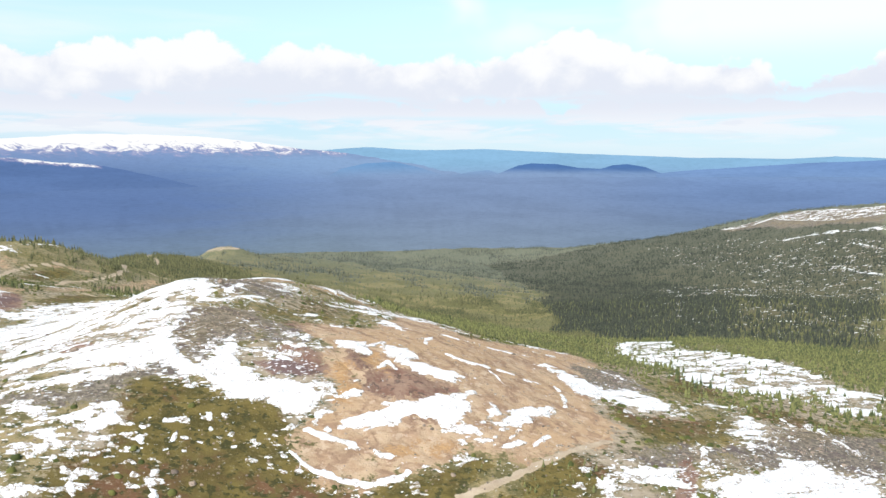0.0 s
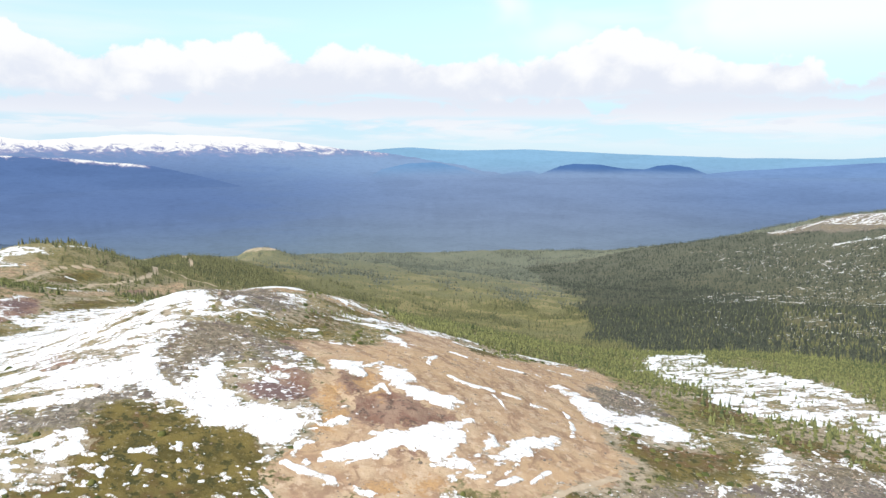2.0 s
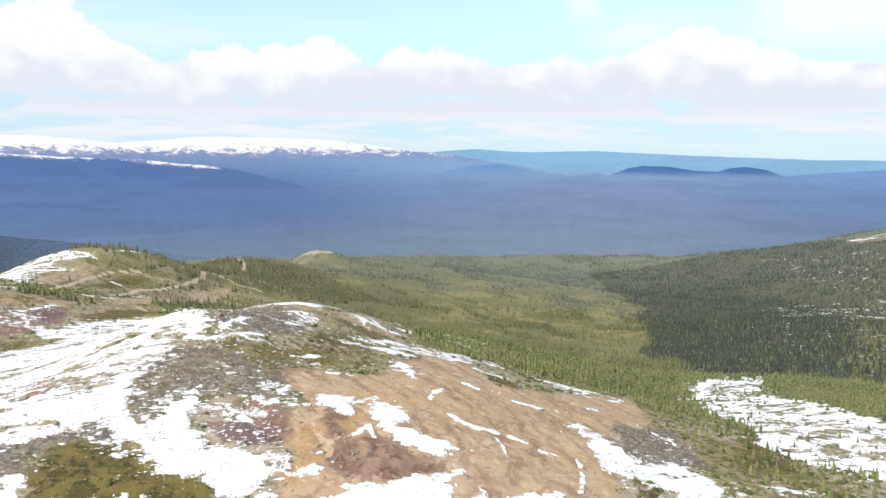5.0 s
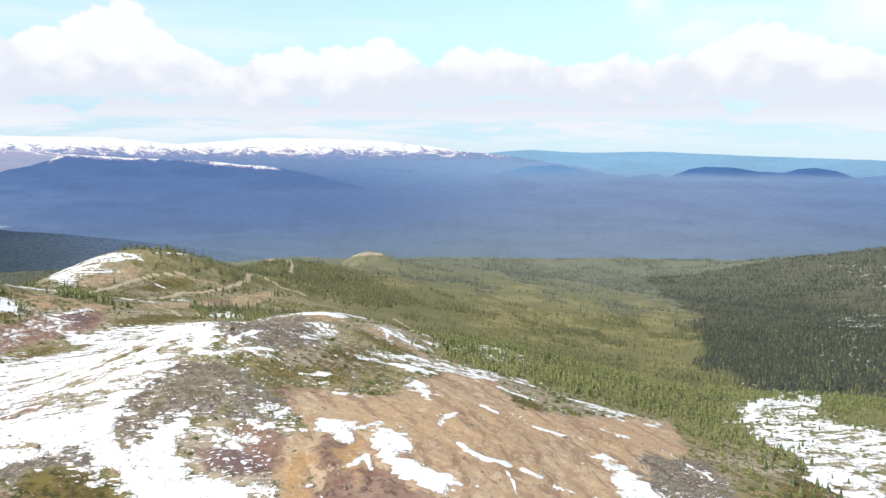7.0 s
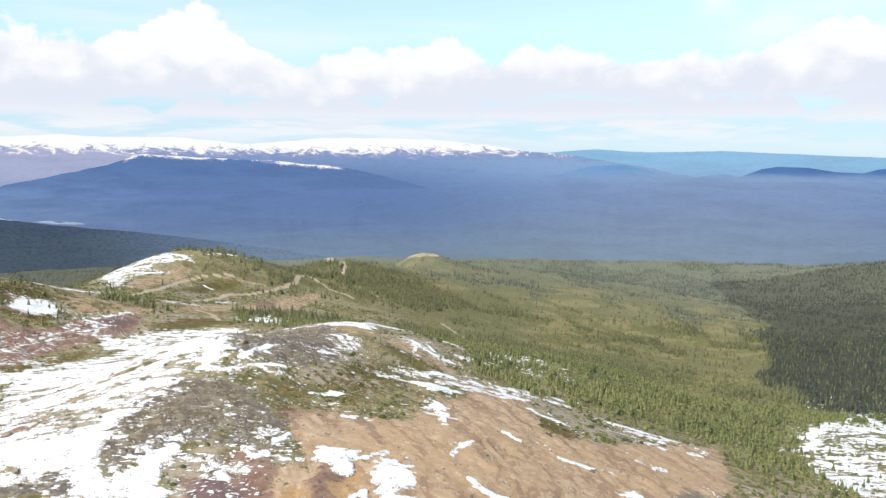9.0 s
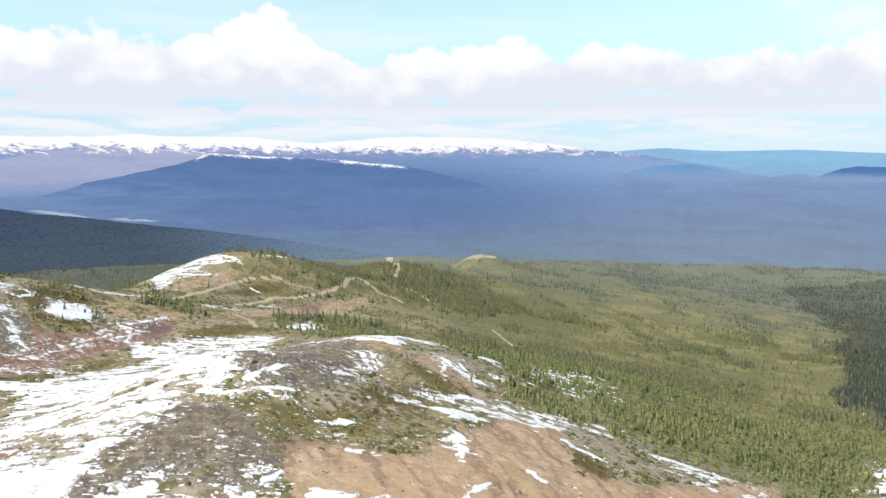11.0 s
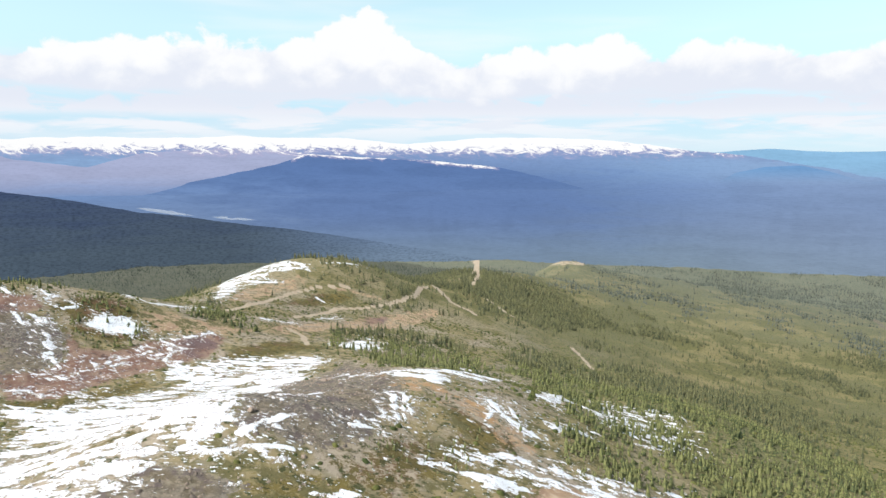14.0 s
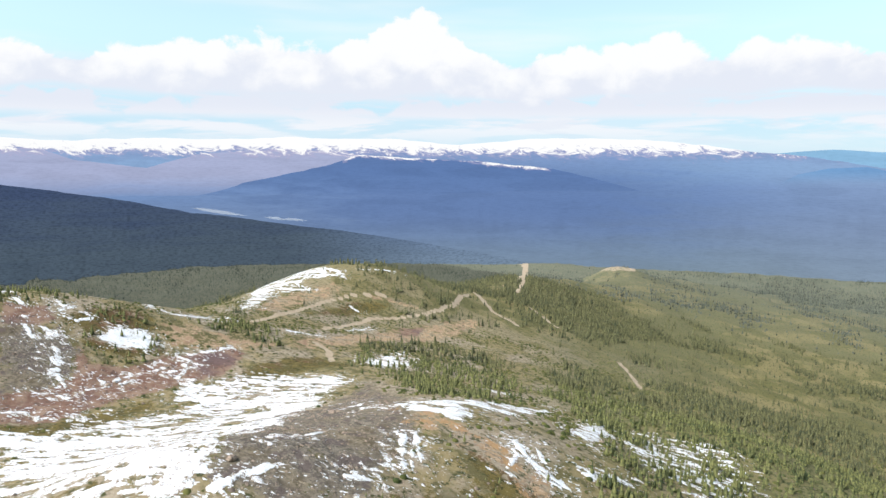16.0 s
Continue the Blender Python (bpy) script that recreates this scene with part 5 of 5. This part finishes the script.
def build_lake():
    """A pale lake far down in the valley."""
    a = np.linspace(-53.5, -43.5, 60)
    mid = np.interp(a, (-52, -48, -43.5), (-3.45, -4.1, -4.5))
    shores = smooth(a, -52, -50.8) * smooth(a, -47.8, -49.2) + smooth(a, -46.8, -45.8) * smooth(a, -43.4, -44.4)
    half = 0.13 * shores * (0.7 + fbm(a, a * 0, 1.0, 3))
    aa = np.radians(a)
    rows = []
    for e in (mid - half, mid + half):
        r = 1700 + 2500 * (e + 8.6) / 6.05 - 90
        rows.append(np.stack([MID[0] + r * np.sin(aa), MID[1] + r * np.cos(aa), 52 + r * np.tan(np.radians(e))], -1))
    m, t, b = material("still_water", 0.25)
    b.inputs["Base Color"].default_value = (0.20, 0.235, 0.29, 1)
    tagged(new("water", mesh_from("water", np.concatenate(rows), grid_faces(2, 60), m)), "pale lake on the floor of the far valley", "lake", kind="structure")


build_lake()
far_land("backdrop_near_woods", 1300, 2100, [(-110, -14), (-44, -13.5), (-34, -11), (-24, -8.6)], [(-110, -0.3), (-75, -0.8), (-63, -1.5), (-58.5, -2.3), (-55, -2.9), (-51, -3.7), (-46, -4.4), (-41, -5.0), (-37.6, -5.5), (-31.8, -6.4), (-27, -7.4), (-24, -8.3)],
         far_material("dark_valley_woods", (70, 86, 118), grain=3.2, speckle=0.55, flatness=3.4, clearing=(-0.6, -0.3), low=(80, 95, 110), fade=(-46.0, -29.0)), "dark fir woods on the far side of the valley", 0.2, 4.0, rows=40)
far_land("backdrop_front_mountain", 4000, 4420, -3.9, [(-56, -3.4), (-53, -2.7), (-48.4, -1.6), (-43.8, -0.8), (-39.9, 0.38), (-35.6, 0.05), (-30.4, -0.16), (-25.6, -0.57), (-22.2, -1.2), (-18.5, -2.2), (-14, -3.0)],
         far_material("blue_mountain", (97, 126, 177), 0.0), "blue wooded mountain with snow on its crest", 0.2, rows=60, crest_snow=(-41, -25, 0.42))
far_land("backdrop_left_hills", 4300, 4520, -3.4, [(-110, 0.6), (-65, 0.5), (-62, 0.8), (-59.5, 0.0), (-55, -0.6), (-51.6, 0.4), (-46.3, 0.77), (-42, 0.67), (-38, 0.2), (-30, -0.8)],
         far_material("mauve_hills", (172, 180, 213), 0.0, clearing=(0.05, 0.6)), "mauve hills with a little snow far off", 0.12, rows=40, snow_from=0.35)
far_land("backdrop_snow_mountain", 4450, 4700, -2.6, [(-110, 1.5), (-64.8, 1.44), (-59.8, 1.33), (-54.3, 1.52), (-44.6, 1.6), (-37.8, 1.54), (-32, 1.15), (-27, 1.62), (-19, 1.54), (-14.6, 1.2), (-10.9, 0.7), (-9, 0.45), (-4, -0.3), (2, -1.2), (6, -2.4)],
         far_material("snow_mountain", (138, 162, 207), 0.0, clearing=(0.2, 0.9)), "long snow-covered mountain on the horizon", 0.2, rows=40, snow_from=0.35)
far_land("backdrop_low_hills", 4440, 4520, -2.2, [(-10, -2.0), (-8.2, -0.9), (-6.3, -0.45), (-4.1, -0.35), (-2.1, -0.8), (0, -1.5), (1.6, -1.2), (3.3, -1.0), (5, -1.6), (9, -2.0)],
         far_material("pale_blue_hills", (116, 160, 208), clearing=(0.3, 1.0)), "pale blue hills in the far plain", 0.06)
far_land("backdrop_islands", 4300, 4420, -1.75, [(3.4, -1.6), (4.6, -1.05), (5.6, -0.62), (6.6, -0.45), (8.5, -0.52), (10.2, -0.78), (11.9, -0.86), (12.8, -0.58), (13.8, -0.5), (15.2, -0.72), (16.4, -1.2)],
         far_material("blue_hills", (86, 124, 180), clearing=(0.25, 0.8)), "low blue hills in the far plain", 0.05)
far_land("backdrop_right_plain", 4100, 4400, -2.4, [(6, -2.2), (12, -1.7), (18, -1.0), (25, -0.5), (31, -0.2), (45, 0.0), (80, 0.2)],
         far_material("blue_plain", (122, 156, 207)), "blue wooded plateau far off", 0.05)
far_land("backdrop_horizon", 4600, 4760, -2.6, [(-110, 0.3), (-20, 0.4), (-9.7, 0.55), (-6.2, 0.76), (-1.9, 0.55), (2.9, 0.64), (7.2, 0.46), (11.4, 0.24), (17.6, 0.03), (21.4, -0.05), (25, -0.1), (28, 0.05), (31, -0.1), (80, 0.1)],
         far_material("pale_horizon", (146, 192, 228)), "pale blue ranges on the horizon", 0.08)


# ---- small things on the hill ----
def build_pool(px, py, rx, ry):
    """A shallow dark meltwater pool in the earth."""
    rs = np.random.RandomState(5)
    a = np.linspace(0, 2 * np.pi, 41)[:-1]
    k = 1 + 0.22 * np.sin(2 * a + 1) + 0.12 * np.sin(5 * a) + rs.uniform(-0.05, 0.05, 40)
    level = float(ground(np.array([px]), np.array([py]))[0]) + 0.1
    x, y = px + rx * k * np.cos(a), py + ry * k * np.sin(a)
    z = ground(x, y) + 0.08
    verts = np.concatenate([np.stack([x, y, z], -1), np.stack([px + 0.5 * (x - px), py + 0.5 * (y - py), 0.5 * z + 0.5 * level], -1), [[px, py, level]]])
    f = []
    for i in range(40):
        n = (i + 1) % 40
        f += [(i, n, 40 + n), (i, 40 + n, 40 + i), (40 + i, 40 + n, 80)]
    m, t, b = material("peaty_water", 0.12)
    pos = t.node("ShaderNodeNewGeometry").outputs["Position"]
    t.feed(b.inputs["Base Color"], t.mix(t.noise(pos, 0.8, 4), (0.05, 0.035, 0.045), (0.12, 0.075, 0.075)))
    b.inputs["Specular IOR Level"].default_value = 0.5
    tagged(new("meltwater_pool", mesh_from("meltwater_pool", verts, np.array(f), m, True)), "dark still meltwater pool in red earth", "pool")


def build_boulder(px, py, size, seed):
    rs = np.random.RandomState(seed)
    bm = bmesh.new()
    bmesh.ops.create_icosphere(bm, subdivisions=2, radius=1.0)
    for v in bm.verts:
        d = 1 + 0.35 * noise.noise(v.co * 1.3 + Vector((seed * 3.1, 0, 0)))
        v.co = Vector((v.co.x * d * 1.2, v.co.y * d, max(v.co.z * d * 0.75, -0.35)))
    me = bpy.data.meshes.new("boulder")
    bm.to_mesh(me)
    bm.free()
    me.materials.append(STONE)
    ob = tagged(new("boulder", me), "weathered grey boulder lying on the heath", "boulder", "boulders on the hill")
    ob.matrix_basis = pose(px, py, float(ground(np.array([px]), np.array([py]))[0]) + 0.15 * size, 0, 0, rs.uniform(0, 360)) @ Matrix.Diagonal((size, size, size, 1))


build_pool(-6.7, 171.1, 2.6, 2.0)
build_boulder(-189.8, 270.3, 0.9, 1)
build_boulder(-89.6, 269.7, 0.9, 2)
build_boulder(-224.0, 728.5, 0.9, 3)
build_boulder(-174.3, 233.0, 0.8, 4)
build_boulder(-156.2, 294.8, 0.7, 5)
build_boulder(-97.4, 275.6, 0.6, 6)
build_boulder(-35.9, 174.2, 0.6, 7)
build_boulder(-67.7, 151.2, 0.7, 8)
build_boulder(-39.8, 324.8, 0.7, 9)
build_boulder(-84.1, 164.3, 1.0, 10)
build_boulder(-67.1, 219.5, 0.8, 11)
